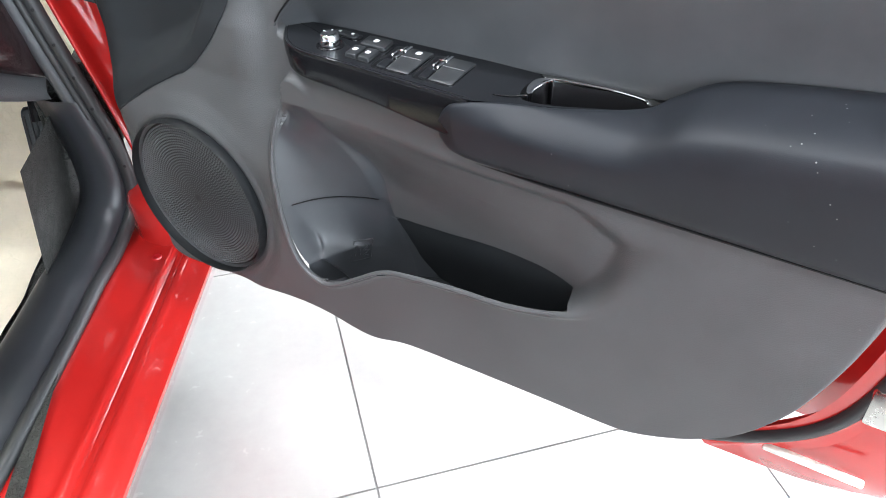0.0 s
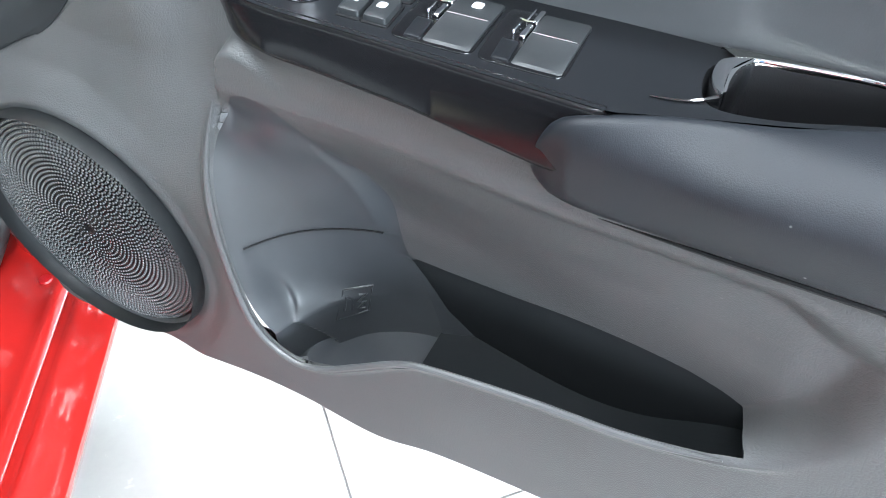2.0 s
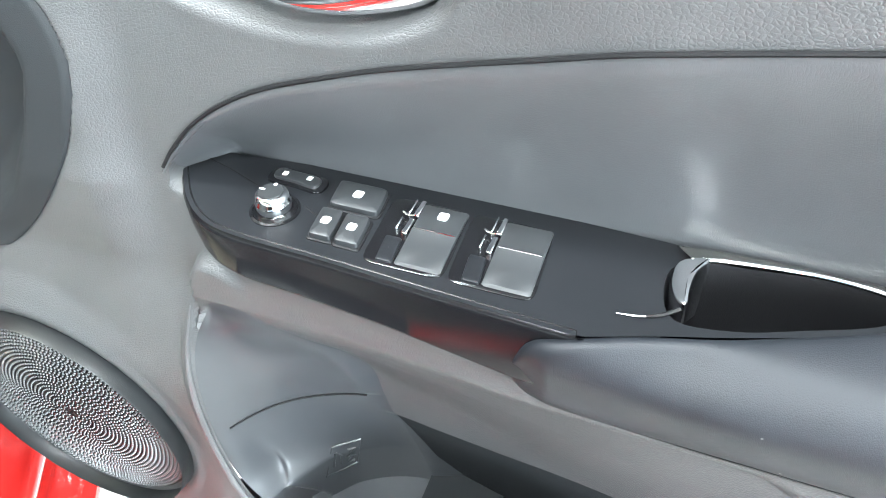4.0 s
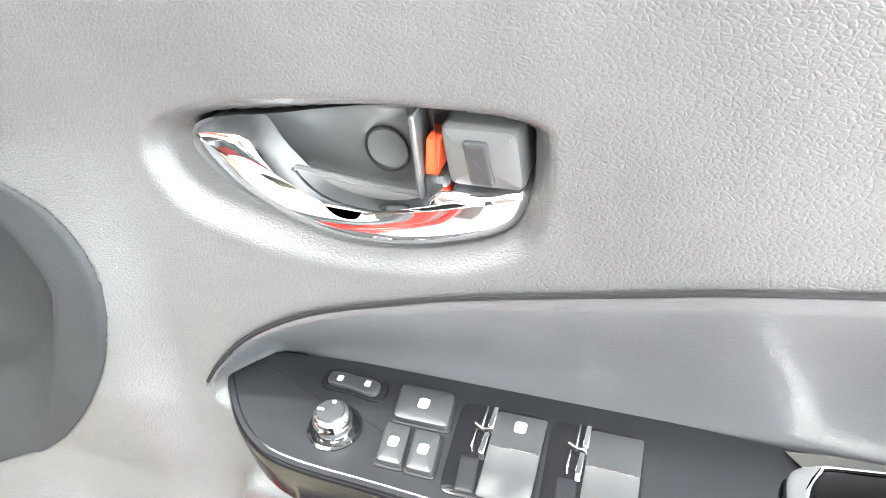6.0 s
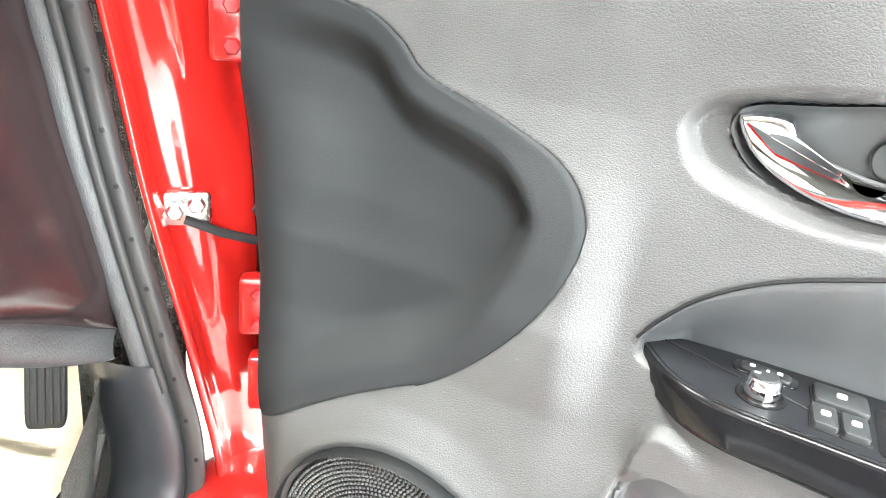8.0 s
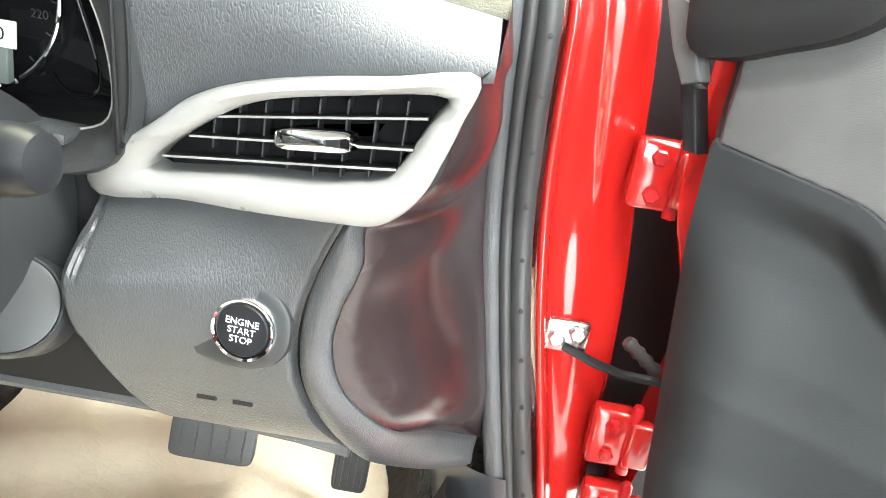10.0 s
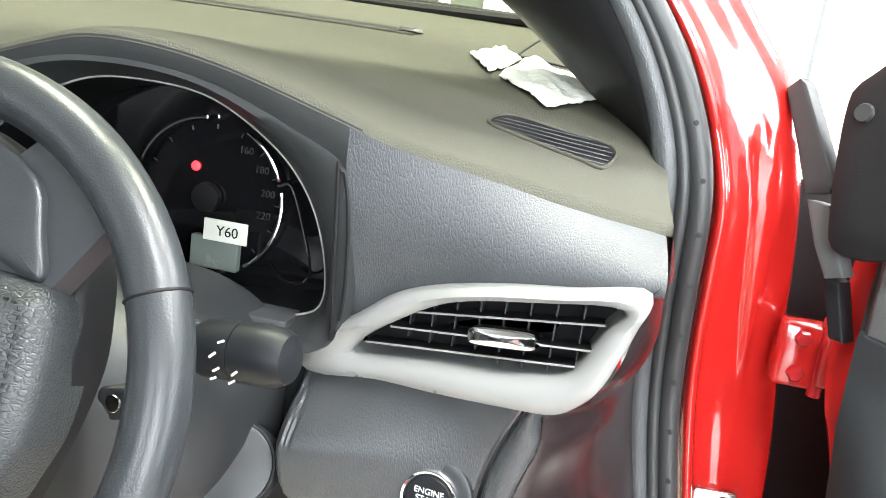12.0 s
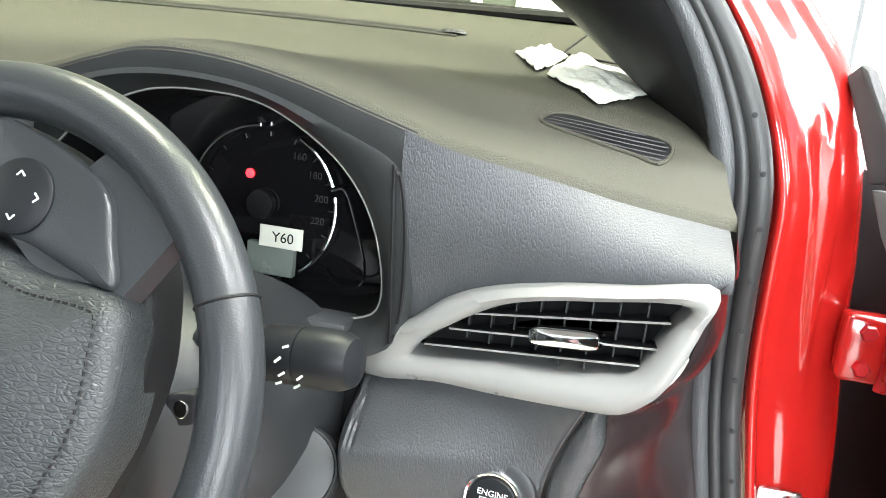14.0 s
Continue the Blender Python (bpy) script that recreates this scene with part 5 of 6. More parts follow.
part("button_boss", plate(oval(0, 0, 0.038, 0.030, 48, 2.4), lambda a, b, h: stand @ Vector((a - 0.008, b + 0.002, h)), -0.006, 0.0006, 0.003), SWITCH, button)
for k, word in enumerate(("ENGINE", "START", "STOP")):
    lettering("button_text", word, 0.0062, PRINT, button, stand @ pose(0, 0.0058 - 0.0058 * k, 0.0049))

# small slots on the lower panel, defroster outlets
for x in (-0.262, -0.238):
    part("vent_slot", rbox((x, -0.0765, 0.7035), (x + 0.014, -0.070, 0.7085), 0.001, 1), BLACK, dash)


def on_top(x, y, h=0.0):
    return Vector((x, y, top_z(x, y) + h))


OUTLET = spline([(-0.244, 0.030), (-0.233, 0.064), (-0.190, 0.058), (-0.153, 0.051), (-0.144, 0.031), (-0.154, 0.000), (-0.171, 0.006), (-0.205, 0.014)], 60, True)
outlet = part("side_defroster", plate(OUTLET, on_top, -0.004, 0.0008, 0.0006), BLACK, dash, "slatted side defroster outlet")
for k in range(6):
    y = 0.009 + 0.0085 * k
    cut = [a for a in np.linspace(-0.25, -0.14, 90) if float(inside(np.array([a]), np.array([y]), OUTLET)[0]) > 0.003]
    part("slat", tube([on_top(a, y, 0.0004) for a in (cut[0], cut[len(cut) // 2], cut[-1])], 0.0008, 6), DASH_LOW, outlet)
part("outlet_rim", tube([on_top(a, b, 0.001) for a, b in OUTLET], 0.0016, 6, True), DASH_TOP, outlet)
long_slot = spline([(-1.15, 0.30), (-0.91, 0.335), (-0.70, 0.350), (-0.50, 0.348), (-0.385, 0.340)], 40)
part("screen_defroster", loft([[on_top(a, b - 0.011, 0.002) for a, b in long_slot], [on_top(a, b + 0.011, 0.002) for a, b in long_slot]], False), BLACK, dash, "long windscreen defroster slot")
part("defroster_rim", tube([on_top(a, b - 0.012, 0.001) for a, b in long_slot], 0.002, 6), DASH_TOP, dash)
part("sensor_cap", lathe([(0.016, 0), (0.014, 0.004), (0.001, 0.005)], 24, pose(-0.393, 0.347, top_z(-0.393, 0.347))), DASH_LOW, dash)
part("pillar_line", tube([on_top(a, b, 0.0005) for a, b in spline([(-0.258, 0.295), (-0.215, 0.277), (-0.165, 0.255)], 12)], 0.0015, 6), BLACK, dash)
part("pillar_line", tube([on_top(a, b, 0.0005) for a, b in spline([(-0.258, 0.295), (-0.248, 0.37), (-0.233, 0.467)], 12)], 0.0015, 6), BLACK, dash)

# paper on the dash
def paper(name, corners, lift, height, seed, label):
    """A creased paper sheet over four corners (in the dash's plan), with folds and a raised middle."""
    c = [np.array(q) for q in corners]

    def at(s, t):
        p = (c[0] * (1 - s) + c[1] * s) * (1 - t) + (c[3] * (1 - s) + c[2] * s) * t
        edge = min(s, 1 - s, t, 1 - t) * 2
        fold = noise.noise(Vector((6 * s + seed, 4 * t, 0.3))) + 0.6 * noise.noise(Vector((15 * s, 13 * t + seed, 1.7)))
        return on_top(p[0] + 0.004 * noise.noise(Vector((9 * t, seed, 5.0))) * (edge < 0.1), p[1], lift + height * math.sqrt(max(0.0, edge)) + 0.0035 * fold)

    ob = solo(name, patch(at, 26, 20), TAG, CAR, label, "paper", sharp=35)
    sol = ob.modifiers.new("thick", "SOLIDIFY")
    sol.thickness = 0.0012
    return ob


paper("paper_sleeve", ((-0.262, 0.185), (-0.240, 0.288), (-0.158, 0.156), (-0.207, 0.098)), 0.005, 0.008, 1.3, "creased white paper sleeve on the dashboard")
paper("paper_slip", ((-0.306, 0.268), (-0.276, 0.316), (-0.248, 0.262), (-0.272, 0.190)), 0.004, 0.004, 7.1, "small folded white paper slip on the dashboard")

# ---------------------------------------------------------------- air vent
vent = thing("air_vent", CAR, "silver-framed side air vent with black slats", "air vent")
VO = spline([(-0.353, 0.850), (-0.316, 0.870), (-0.283, 0.897), (-0.25, 0.913), (-0.206, 0.926), (-0.160, 0.936), (-0.116, 0.946), (-0.120, 0.920), (-0.127, 0.897), (-0.133, 0.880), (-0.142, 0.866), (-0.156, 0.854), (-0.176, 0.849), (-0.239, 0.839), (-0.289, 0.833), (-0.349, 0.820)], 140, True)
VH = spline([(-0.307, 0.850), (-0.294, 0.866), (-0.257, 0.894), (-0.23, 0.908), (-0.187, 0.920), (-0.131, 0.932), (-0.137, 0.915), (-0.149, 0.890), (-0.158, 0.880), (-0.172, 0.875), (-0.197, 0.868), (-0.242, 0.860), (-0.300, 0.847)], 140, True)
mid = VH.mean(0)


def by_angle(loop, n=140):
    a = np.arctan2(loop[:, 1] - mid[1], (loop[:, 0] - mid[0]) * 0.45)
    order = np.argsort(a)
    want = np.linspace(-np.pi, np.pi, n, endpoint=False)
    ext = np.r_[a[order] - 2 * np.pi, a[order], a[order] + 2 * np.pi]
    return np.stack([np.interp(want, ext, np.tile(loop[order, k], 3)) for k in (0, 1)], 1)


vo, vh = by_angle(VO), by_angle(VH)
blend = lambda s: vo + (vh - vo) * s
lay = lambda loop, d: [Vector((a, vent_y(a) + d, b)) for a, b in loop]
rim_rings = [lay(inset(vo, 0.001), 0.020), lay(vo, 0.008), lay(blend(0.03), 0.002), lay(blend(0.12), -0.004), lay(blend(0.5), -0.008), lay(blend(0.85), -0.004), lay(blend(0.97), 0.001), lay(vh, 0.004), lay(vh, 0.030)]
part("vent_frame", loft(rim_rings, True), SILVER, vent, "satin silver vent frame", sharp=70)
part("vent_back", loft([lay(inset(vh, -0.003), 0.030), lay(inset(vh, 0.02), 0.032)], True, (False, True)), BLACK, vent)
for (xa, za), (xb, zb) in (((-0.262, 0.891), (-0.138, 0.919)), ((-0.280, 0.875), (-0.143, 0.901)), ((-0.298, 0.858), (-0.151, 0.888))):
    ring = lambda x, z: [Vector((x, vent_y(x) + d, z + h)) for d, h in ((0.0035, 0.0009), (0.0035, -0.0009), (0.022, -0.0022), (0.022, -0.0004))]
    vane = part("vane", loft([ring(xa + (xb - xa) * k / 12, za + (zb - za) * k / 12) for k in range(13)], True, (True, True)), BLACK, vent)
    part("bright_edge", tube([(xa + (xb - xa) * k / 12, vent_y(xa + (xb - xa) * k / 12) + 0.0033, za + (zb - za) * k / 12) for k in range(13)], 0.0008, 6), SILVER, vane)
for k in range(8):
    x = -0.268 + 0.0168 * k
    lo, hi = float(np.interp(x, VH[VH[:, 1] < 0.885][:, 0][np.argsort(VH[VH[:, 1] < 0.885][:, 0])], np.sort(VH[VH[:, 1] < 0.885][:, 1]))), float(trim_top(x)) - 0.014
    part("blade", rbox((x - 0.0007, vent_y(x) + 0.015, 0.868 + 0.06 * (k > 6) * 0), (x + 0.0007, vent_y(x) + 0.029, max(0.88, hi)), 0.0003, 1), SWITCH, vent)
TABX = -0.199
tab = pose(TABX, vent_y(TABX) - 0.003, 0.8935, 90, 0, -20) @ pose(0, 0, 0, 0, 0, 10)
part("tab", plate(oval(0, 0, 0.0245, 0.0062, 40, 5), lambda a, b, h: tab @ Vector((a, b, h)), -0.008, 0.003, 0.0025, 0.001), CHROME, vent, "bright vent adjuster tab")

# ---------------------------------------------------------------- instrument cluster
cluster = thing("instrument_cluster", CAR, "black instrument cluster under a moulded hood", "instrument cluster")
CO = spline([(-0.318, 0.872), (-0.318, 0.926), (-0.324, 0.968), (-0.334, 0.986), (-0.37, 1.002), (-0.433, 1.024), (-0.50, 1.031), (-0.567, 1.024), (-0.63, 1.002), (-0.666, 0.986), (-0.680, 0.926), (-0.682, 0.86), (-0.62, 0.830), (-0.50, 0.822), (-0.40, 0.830), (-0.335, 0.845)], 120, True)
CL = spline([(-0.341, 0.876), (-0.346, 0.916), (-0.363, 0.954), (-0.393, 0.985), (-0.444, 1.012), (-0.497, 1.018), (-0.55, 1.012), (-0.601, 0.985), (-0.631, 0.954), (-0.648, 0.916), (-0.652, 0.876), (-0.61, 0.852), (-0.50, 0.845), (-0.41, 0.852), (-0.357, 0.860)], 120, True)
at_y = lambda loop, y, k=0.0: [Vector((a, y + k * (b - 0.93), b)) for a, b in loop]
part("hood_frame", loft([at_y(inset(CO, -0.004), -0.050), at_y(CO, -0.062), at_y(CO + (CL - CO) * 0.3, -0.062), at_y(CO + (CL - CO) * 0.85, -0.040), at_y(CL, -0.033)], True), HOOD, cluster, "grey frame round the dials", sharp=60)
co_top = CO[CO[:, 1] > 0.94]
co_top = co_top[np.argsort(co_top[:, 0])]


def hood_under(s, t):
    x = -0.675 + 0.358 * s
    z0 = float(np.interp(x, co_top[:, 0], co_top[:, 1])) - 0.004
    z1 = float(crease(x)) - 0.004
    return Vector((x, -0.060 - 0.0055 * math.sin(math.pi * 0.5 * t), z0 + (z1 - z0) * t))


part("hood_groove", tube([(a, -0.0640, b) for a, b in CO if a > -0.345 and b < 0.985 and b > 0.85], 0.0016, 6), BLACK, cluster)
part("hood_edge", patch(hood_under, 60, 8), HOOD, cluster, "grey underside of the dial hood", sharp=70)
part("inner_rim", tube(at_y(CL, -0.032), 0.0014, 8, True), SILVER, cluster)
part("dial_well", loft([at_y(CL, -0.032), at_y(CL + (CL.mean(0) - CL) * 0.06, 0.030)], True), BLACK, cluster, sharp=60)
part("dial_face", loft([at_y(CL + (CL.mean(0) - CL) * s, 0.028) for s in (0.05, 0.5, 0.97)], True, (False, True)), PIANO, cluster, "gloss black dial face")
RX, RZ, RR = -0.467, 0.928, 0.0655
for name, a0, a1 in (("dial_arc", 95, 175), ("dial_arc", 20, 62), ("dial_arc", -55, 12), ("dial_arc", 185, 290)):
    part(name, tube([(RX + RR * math.cos(radians(a)), 0.018, RZ + RR * math.sin(radians(a))) for a in np.linspace(a0, a1, 24)], 0.0017, 8), CHROME, cluster)
part("fuel_arc", tube(spline([(-0.404, 0.012, 0.948), (-0.392, 0.010, 0.950), (-0.380, 0.008, 0.925), (-0.368, 0.006, 0.890), (-0.372, 0.006, 0.874), (-0.388, 0.006, 0.872), (-0.402, 0.008, 0.884)], 40), 0.0012, 6), CHROME, cluster)
for k in range(13):
    a = radians(225 - 22.5 * k)
    part("dial_mark", tube([(RX + 0.056 * math.cos(a), 0.0262, RZ + 0.056 * math.sin(a)), (RX + 0.060 * math.cos(a), 0.0262, RZ + 0.060 * math.sin(a))], 0.0006, 5), SWITCH, cluster)
for word, wx, wz in (("220", -0.420, 0.918), ("200", -0.418, 0.937), ("180", -0.425, 0.956), ("160", -0.440, 0.970)):
    lettering("dial_number", word, 0.0085, SWITCH, cluster, pose(wx, 0.0262, wz, 90, 0, 0))
part("warning_light", lathe([(0.0042, 0), (0.003, 0.001), (0.001, 0.0012)], 14, pose(-0.484, 0.0265, 0.9505, 90, 0, 0)), LAMP_RED, cluster, "lit red warning light")
part("needle_hub", lathe([(0.013, 0), (0.012, 0.006), (0.001, 0.007)], 28, pose(RX - 0.004, 0.026, 0.926, 90, 0, 0)), BLACK, cluster)
part("display_panel", rbox((-0.472, 0.004, 0.871), (-0.430, 0.012, 0.898), 0.001, 1), LCD, cluster, "pale grey information display")
sticker = part("sticker", rbox((-0.4585, -0.0015, 0.8965), (-0.4205, 0.0, 0.9145), 0.0004, 1), TAG, cluster, "white paper sticker marked Y60", m=pose(0, 0, 0))
lettering("sticker_text", "Y60", 0.012, BLACK, sticker, pose(-0.4375, -0.0021, 0.9052, 90, 0, 0))
part("cluster_sill", rbox((-0.46, -0.055, 0.852), (-0.36, -0.02, 0.860), 0.003), DASH_LOW, cluster)

# ---------------------------------------------------------------- steering column
column = thing("steering_column", CAR, "grey steering column shroud with light stalk", "steering column")
part("shroud", loft([[Vector((a, y, b)) for a, b in oval(-0.512, 0.790, rx, rz, 60, 3.0)] for y, rx, rz in ((-0.180, 0.072, 0.068), (-0.176, 0.080, 0.076), (-0.168, 0.090, 0.084), (-0.150, 0.103, 0.088), (-0.12, 0.126, 0.092), (-0.08, 0.140, 0.094), (-0.03, 0.148, 0.095))], True, (True, False)), SWITCH, column, "grey plastic column shroud", sharp=60)
part("key_cover", plate(oval(0, 0, 0.008, 0.011, 24, 5), lambda a, b, h: Vector((-0.424 + a, -0.166 - h + 0.5 * a, 0.826 + b)), -0.01, 0.003, 0.001), BEZEL, column)
part("key_slot", plate(oval(0, 0, 0.005, 0.006, 20), lambda a, b, h: Vector((-0.423 + a, -0.169 - h, 0.827 + b)), 0.0, 0.002, 0.0005), CHROME, column)
stalk = part("light_stalk", tube([(-0.43, -0.135, 0.862), (-0.392, -0.142, 0.864), (-0.378, -0.145, 0.866)], [0.010, 0.012, 0.014], 20), SWITCH, column, "dark grey light control stalk")
part("stalk_collar", tube([(-0.379, -0.145, 0.866), (-0.374, -0.146, 0.8665), (-0.352, -0.149, 0.869)], [0.016, 0.0185, 0.0188], 28), BEZEL, stalk)
part("stalk_cap", tube([(-0.351, -0.149, 0.869), (-0.338, -0.151, 0.8705), (-0.325, -0.153, 0.872), (-0.318, -0.154, 0.8725), (-0.3155, -0.1545, 0.873)], [0.0190, 0.0190, 0.0182, 0.0150, 0.008], 28), BEZEL, stalk)
for k in range(6):
    a = radians(-40 + 26 * (k % 4))
    sx, mz = -0.362 + 0.012 * (k // 4) + 0.003 * (k % 2), 0.0016 + 0.0008 * (k % 3)
    part("stalk_symbol", tube([(sx - 0.0018, -0.149 - 0.0190 * math.cos(a), 0.8668 + 0.0190 * math.sin(a) - mz * 0.5), (sx + 0.0018, -0.1495 - 0.0190 * math.cos(a), 0.8672 + 0.0190 * math.sin(a) + mz * 0.5)], 0.0009, 5), PRINT, stalk)
boot_at = pose(-0.379, -0.088, 0.756, 62, 0, 14)
boot = part("ignition_blank", lathe([(0.034, -0.05), (0.0345, -0.004), (0.0325, 0.0), (0.0310, -0.0005)], 48, boot_at, caps=False), SWITCH, column, "round grey blanking cap on the column", sharp=60)
part("blank_disc", lathe([(0.0308, -0.003), (0.0303, 0.0005), (0.028, 0.0012), (0.001, 0.0022)], 48, boot_at), SWITCH, boot)
part("stalk_base", lathe([(0.019, -0.012), (0.0185, 0.002), (0.016, 0.006), (0.001, 0.007)], 36, pose(-0.398, -0.128, 0.856, 70, 0, 62)), SWITCH, column)

# ---------------------------------------------------------------- steering wheel
WHEEL = CAR @ pose(-0.524, -0.243, 0.852, 70, 0, 0)
wheel = thing("steering_wheel", WHEEL, "black leather steering wheel with chrome oval emblem", "steering wheel")
rim_pts = [(0.1695 * math.cos(a), 0.1695 * math.sin(a), 0) for a in np.linspace(0, 2 * math.pi, 120, endpoint=False)]
rim = part("rim", tube(rim_pts, 0.0165, 20, True, flat=1.0), LEATHER, wheel, "leather-covered wheel rim")
for deg in (24.5, 155):
    a = radians(deg)
    c, t = Vector((0.1695 * math.cos(a), 0.1695 * math.sin(a), 0)), Vector((math.cos(a), math.sin(a), 0))
    part("rim_seam", tube([c + 0.0167 * (math.cos(q) * t + math.sin(q) * Vector((0, 0, 1))) for q in np.linspace(0, 2 * math.pi, 30, endpoint=False)], 0.0009, 6, True), BLACK, rim)
wp = lambda a, b, h: Vector((a, b, h))
COVER = spline([(0.0, 0.083), (0.022, 0.078), (0.050, 0.069), (0.100, 0.062), (0.108, 0.025), (0.107, -0.010), (0.099, -0.035), (0.086, -0.062), (0.05, -0.100), (0.0, -0.112), (-0.05, -0.100), (-0.086, -0.062), (-0.10, -0.02), (-0.095, 0.03), (-0.062, 0.064), (-0.028, 0.078)], 120, True)
cover_ob = part("airbag_cover", plate(COVER, wp, -0.03, 0.016, 0.012, 0.016, 9), AIRBAG, wheel, "grained grey airbag cover", sharp=70)
st = inset(COVER, 0.012)
stitch = [Vector((a, b, 0.0195)) for a, b in spline(st, 240, True)]
part("stitching", joined(*[tube(stitch[k : k + 2], 0.0009, 5) for k in range(0, 240, 2)]), BLACK, cover_ob)
SPIN = pose(0.017, -0.003, 0, 0, 0, -4) @ pose(-0.017, 0.003, 0)
E1 = part("emblem", shifted(tube([(0.017 + 0.0215 * math.cos(a), -0.003 + 0.0300 * math.sin(a), 0.0325 - 0.003 * math.cos(a)) for a in np.linspace(0, 2 * math.pi, 48, endpoint=False)], 0.0029, 10, True), SPIN), CHROME, wheel, "chrome emblem of three ovals")
part("emblem_oval", shifted(tube([(0.017 + 0.0180 * math.cos(a), 0.007 + 0.0098 * math.sin(a), 0.0352) for a in np.linspace(0, 2 * math.pi, 40, endpoint=False)], 0.0023, 8, True), SPIN), CHROME, E1)
part("emblem_oval", shifted(tube([(0.017 + 0.0060 * math.cos(a), -0.003 + 0.0280 * math.sin(a), 0.0355) for a in np.linspace(0, 2 * math.pi, 40, endpoint=False)], 0.0023, 8, True), SPIN), CHROME, E1)
POD = spline([(-0.004, 0.148), (0.020, 0.146), (0.048, 0.135), (0.076, 0.118), (0.086, 0.092), (0.092, 0.066), (0.060, 0.074), (0.037, 0.082), (0.003, 0.090), (-0.001, 0.104)], 90, True)
pod = part("switch_pod", plate(POD, wp, -0.02, 0.010, 0.004, 0.002), LEATHER, wheel, "grey spoke pod with round switch", sharp=60)
dp = part("round_switch", lathe([(0.0215, 0.010), (0.0215, 0.013), (0.0195, 0.0145), (0.001, 0.0142)], 48, pose(0.0265, 0.107, 0)), BEZEL, wheel)
for ax, ay, rz in ((0.0265, 0.1195, 0), (0.0135, 0.107, 90), (0.0395, 0.107, -90), (0.0265, 0.0945, 180)):
    part("arrow", tube([pose(ax, ay, 0.0148, 0, 0, rz) @ Vector(v) for v in ((-0.0025, -0.0015, 0), (0, 0.0012, 0), (0.0025, -0.0015, 0))], 0.0006, 5), PRINT, dp)
PANEL = spline([(-0.058, 0.124), (-0.047, 0.135), (-0.016, 0.1495), (-0.006, 0.146), (-0.003, 0.104), (-0.008, 0.096), (-0.022, 0.086), (-0.052, 0.078)], 70, True)
pan = part("spoke_panel", plate(PANEL, wp, -0.02, 0.008, 0.002, 0.0), SWITCH, wheel, "satin grey spoke panel", sharp=60)
part("panel_mark", rbox((-0.0115, 0.108, 0.0080), (-0.0085, 0.120, 0.0086), 0.0003, 1), PRINT, pan)
part("spoke_bracket", tube(spline([(-0.075, 0.060, 0.014), (-0.045, 0.077, 0.016), (-0.018, 0.0885, 0.016), (0.004, 0.0885, 0.014)], 30), 0.0045, 10), SILVER, wheel, "bright spoke bracket")
SKIRT = spline([(0.056, 0.122), (0.078, 0.112), (0.098, 0.086), (0.106, 0.058), (0.109, 0.018), (0.096, -0.040), (0.072, -0.092), (0.0, -0.125), (-0.08, -0.09), (-0.115, 0.0), (-0.09, 0.08), (-0.04, 0.12), (0.02, 0.135)], 100, True)
part("hub_back", plate(SKIRT, wp, -0.045, -0.012, 0.006), BLACK, wheel, "black back of the wheel hub", sharp=60)
for a0, half in ((52, 0.045), (128, 0.045), (205, 0.03)):
    a = radians(a0)
    d, sd = Vector((math.cos(a), math.sin(a), 0)), Vector((-math.sin(a), math.cos(a), 0))
    part("spoke", loft([[d * r + sd * half * w * k + Vector((0, 0, h)) for k, h in ((-1, -0.008), (-0.9, 0.004), (0.9, 0.004), (1, -0.008), (0, -0.02))] for r, w in ((0.08, 1.0), (0.12, 0.9), (0.158, 0.8))], True, (True, True)), LEATHER, wheel, sharp=60)

# ---------------------------------------------------------------- showroom beyond the windscreen
board = thing("display_cabinet", CAR @ pose(-2.77, 4.2, 0), "tan wooden cabinet with orange panels across the showroom", "cabinet")
part("body", rbox((-0.50, 0.03, 0.0), (0.50, 0.45, 1.56), 0.006), TAN, board)
part("back_panel", rbox((-0.50, 0.40, 1.56), (0.50, 0.45, 2.6), 0.004), TAN, board)
for bx, bw in ((-0.345, 0.285), (0.015, 0.31)):
    part("orange_panel", rbox((bx, 0.10, 1.575), (bx + bw, 0.14, 2.05), 0.01), ORANGE_BOARD, board)
    part("door", rbox((bx, 0.0, 0.10), (bx + bw, 0.03, 1.50), 0.004), TAN, board)
part("rail", rbox((-0.02, 0.05, 1.40), (0.0, 0.08, 2.3), 0.003), STEEL, board)
post = solo("white_post", rbox((-2.235, 4.15, 0), (-2.085, 4.30, HIGH), 0.01), WALL, CAR, kind="structure")
flag = thing("yellow_banner", CAR @ pose(-3.36, 4.1, 0), "yellow upright banner on a dark base", "banner")
part("cloth", plate(spline([(-0.10, 0.15), (-0.11, 1.0), (-0.12, 1.50), (-0.19, 1.70), (-0.20, 2.5), (0.10, 2.5), (0.13, 1.66), (0.105, 1.45), (0.10, 0.15)], 60, True), face_place, -0.02, 0.0, 0.004), YELLOW, flag)
part("base", rbox((-0.25, -0.15, 0.0), (0.25, 0.2, 0.15), 0.02), BLACK, flag)
stand_ob = thing("covered_stand", CAR @ pose(-1.78, 4.35, 0), "round display stand under a white cover sheet", "display stand")
part("cover", lathe([(0.62, 0.0), (0.60, 0.6), (0.52, 1.10), (0.42, 1.42), (0.30, 1.62), (0.18, 1.72), (0.02, 1.76)], 48), SHEET, stand_ob)
hoop = thing("white_hoop", CAR @ pose(-1.25, 4.6, 0), "white curved hoop standing on the floor", "hoop")
part("arch", tube([(0.36 * math.cos(a) - 0.34, 0, 1.50 + 0.36 * math.sin(a)) for a in np.linspace(0, math.pi, 30)], 0.018, 8), WHITE_CAR, hoop)
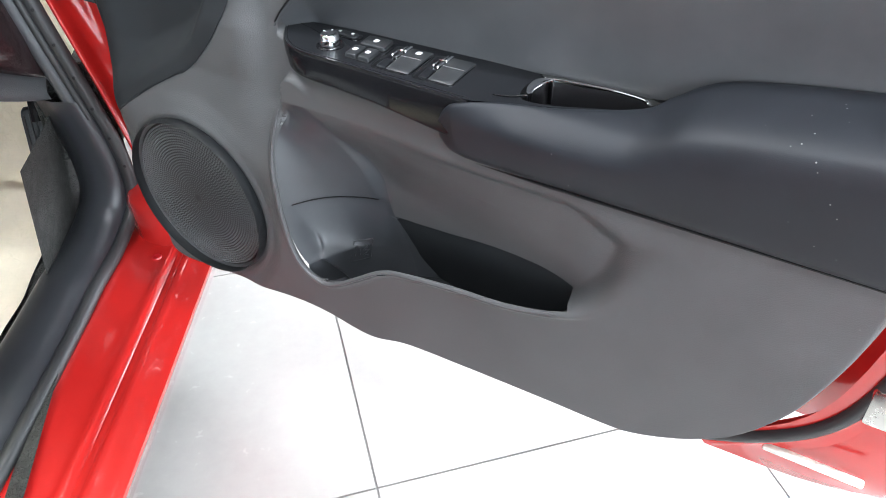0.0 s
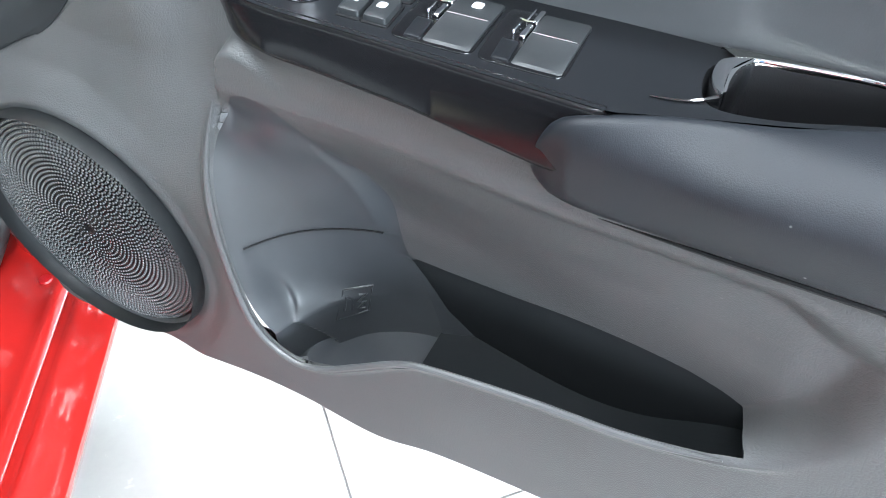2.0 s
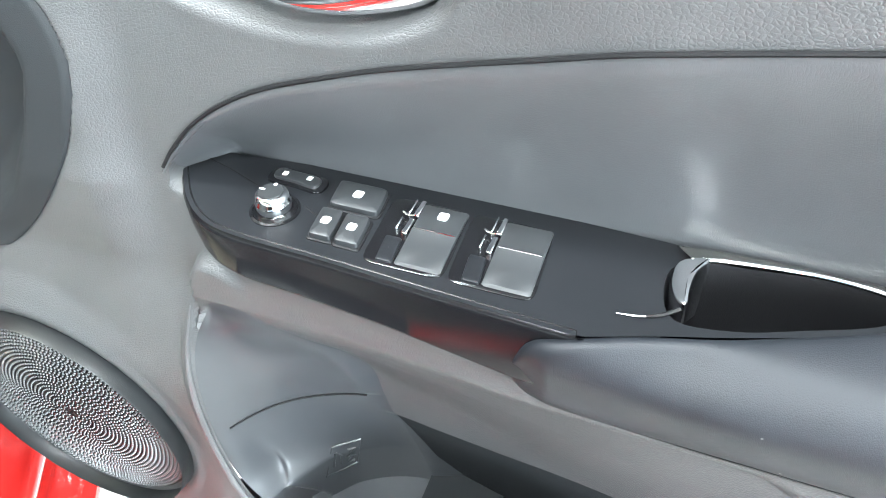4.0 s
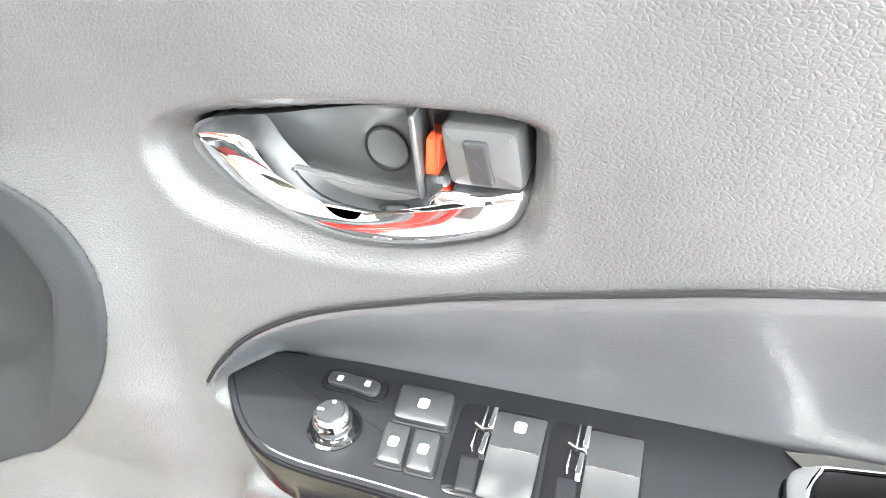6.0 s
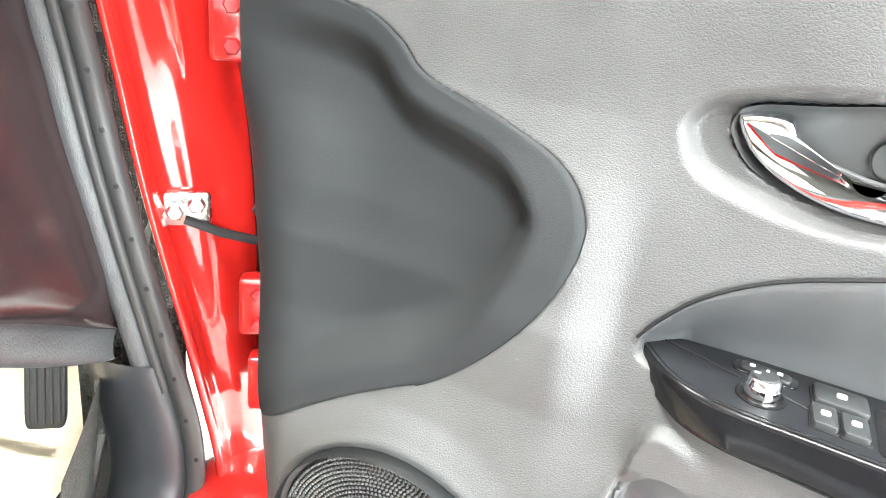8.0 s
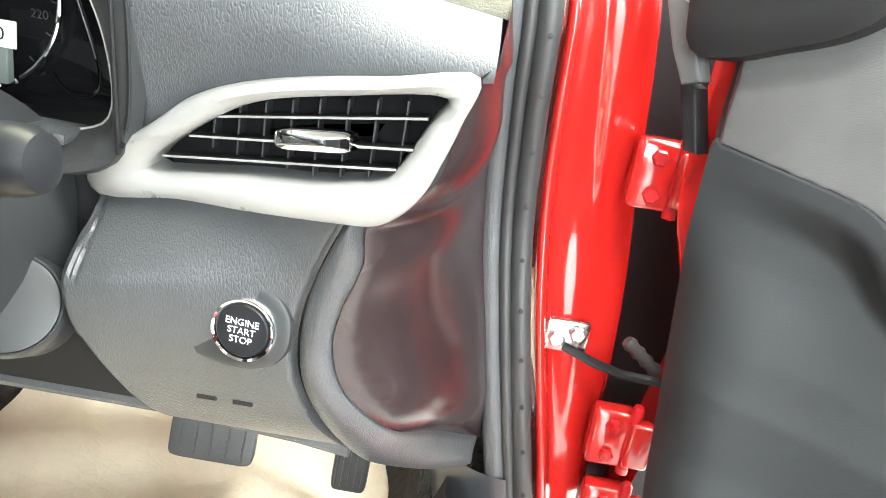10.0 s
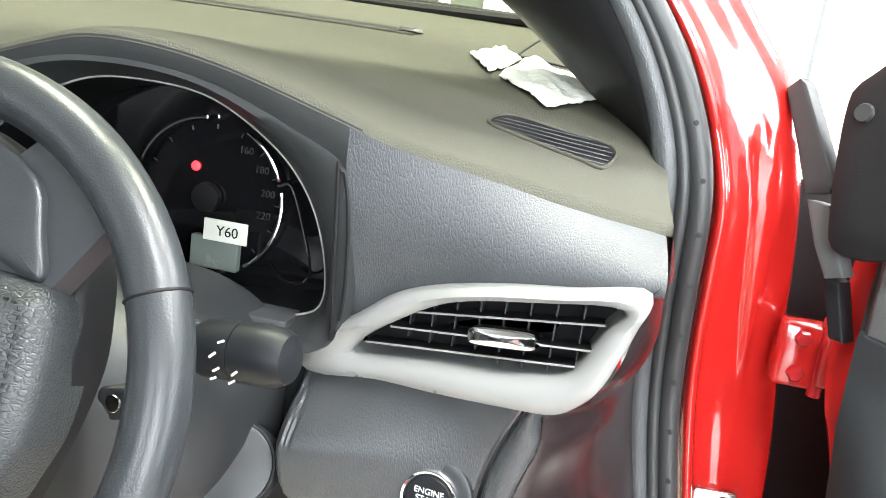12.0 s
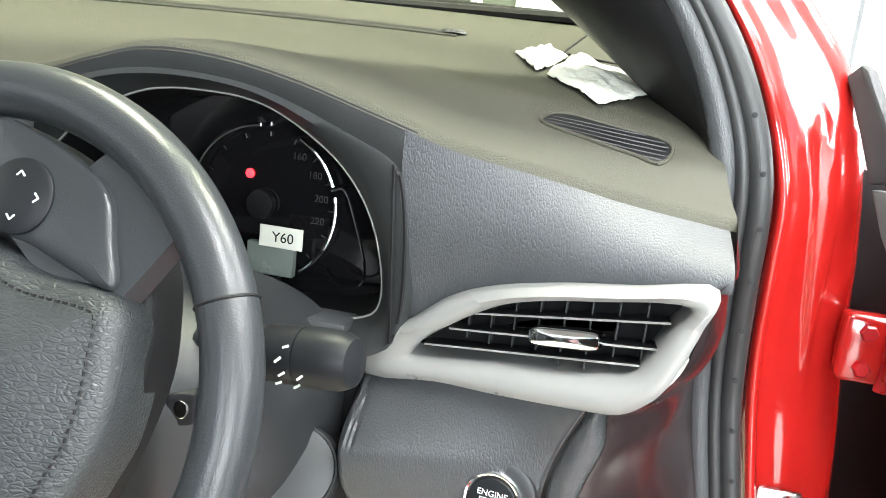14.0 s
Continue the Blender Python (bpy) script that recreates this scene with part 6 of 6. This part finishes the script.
for lx in (0.02, -0.70):
    part("leg", tube([(lx, 0, 0), (lx, 0, 1.50)], 0.018, 8), WHITE_CAR, hoop)
screen_ob = thing("glass_partition", CAR @ pose(-1.35, 5.2, 0), "grey-green glass partition with white posts", "partition")
part("pane", rbox((-0.55, 0, 0.1), (0.30, 0.02, 2.6), 0.002), GREY_GLASS, screen_ob)
for px in (-0.57, 0.0, 0.30):
    part("post", rbox((px, -0.03, 0.0), (px + 0.05, 0.05, 2.7), 0.004), WALL, screen_ob)


def parked_car(m, label):
    """A white saloon: body with windows, wheel arches and wheels."""
    c = thing("parked_car", m, label, "car", "parked cars")
    prof = spline([(-2.1, 0.30), (-2.15, 0.62), (-2.0, 0.90), (-1.45, 0.98), (-0.75, 1.40), (0.0, 1.48), (0.75, 1.40), (1.25, 1.00), (1.95, 0.92), (2.12, 0.70), (2.1, 0.32), (1.0, 0.26), (-1.0, 0.26)], 80, True)
    mid_p = np.array((0, 0.8))
    rings = [[Vector((a, w, 0.3 + (b - 0.3) * (1 - 0.08 * f) + 0.0)) for a, b in mid_p + (prof - mid_p) * (1 - 0.25 * f)] for w, f in ((-0.85, 0.25), (-0.80, 0.02), (-0.4, 0.0), (0.4, 0.0), (0.80, 0.02), (0.85, 0.25))]
    part("body", loft(rings, True, (True, True)), WHITE_CAR, c, sharp=50)
    glassy = spline([(-1.15, 1.02), (-0.65, 1.33), (0.0, 1.40), (0.65, 1.33), (1.05, 1.02), (0.0, 0.98)], 40, True)
    for y, s in ((-0.826, 1), (0.826, -1)):
        part("window", plate(glassy, lambda a, b, h: Vector((a, y - s * h, b)), -0.01, 0.004, 0.003), PIANO, c)
    for wx in (-1.3, 1.3):
        for y, s in ((-0.80, -1), (0.80, 1)):
            w = part("wheel", lathe([(0.30, -0.10), (0.315, -0.08), (0.315, 0.06), (0.29, 0.085), (0.21, 0.09)], 40, pose(wx, y, 0.316, 90, 0, 0)), RUBBER, c)
            part("wheel_rim", lathe([(0.21, -0.02), (0.20, 0.075 * -s), (0.05, 0.09 * -s), (0.001, 0.09 * -s)], 30, pose(wx, y, 0.316, 90, 0, 0)), STEEL, w)
    return c


first = parked_car(CAR @ pose(-0.15, 4.6, 0, 0, 0, 96), "white saloon parked across the showroom floor")
copy_thing(first, CAR @ pose(3.0, 5.4, 0, 0, 0, 115))

# ---------------------------------------------------------------- floor tiles
tile_geo = rbox((0.0015, 0.0015, -0.012), (GRID - 0.0015, GRID - 0.0015, 0.0), 0.0008, 1)
tile_me = made("floor_tile", tile_geo, TILE, 30)
floor_ob = bpy.data.objects["floor"]
rest = []
for i in range(int(X0 / GRID), int(X1 / GRID)):
    for j in range(int(Y0 / GRID), int(Y1 / GRID)):
        if -6 <= i <= 7 and -5 <= j <= 8:
            t = new("tile", tile_me)
            t.parent = floor_ob
            t.matrix_local = pose(i * GRID, j * GRID, 0)
        else:
            rest.append(shifted(tile_geo, pose(i * GRID, j * GRID, 0)))
far = part("far_tiles", joined(*rest), TILE, floor_ob, kind="stuff", sharp=30)
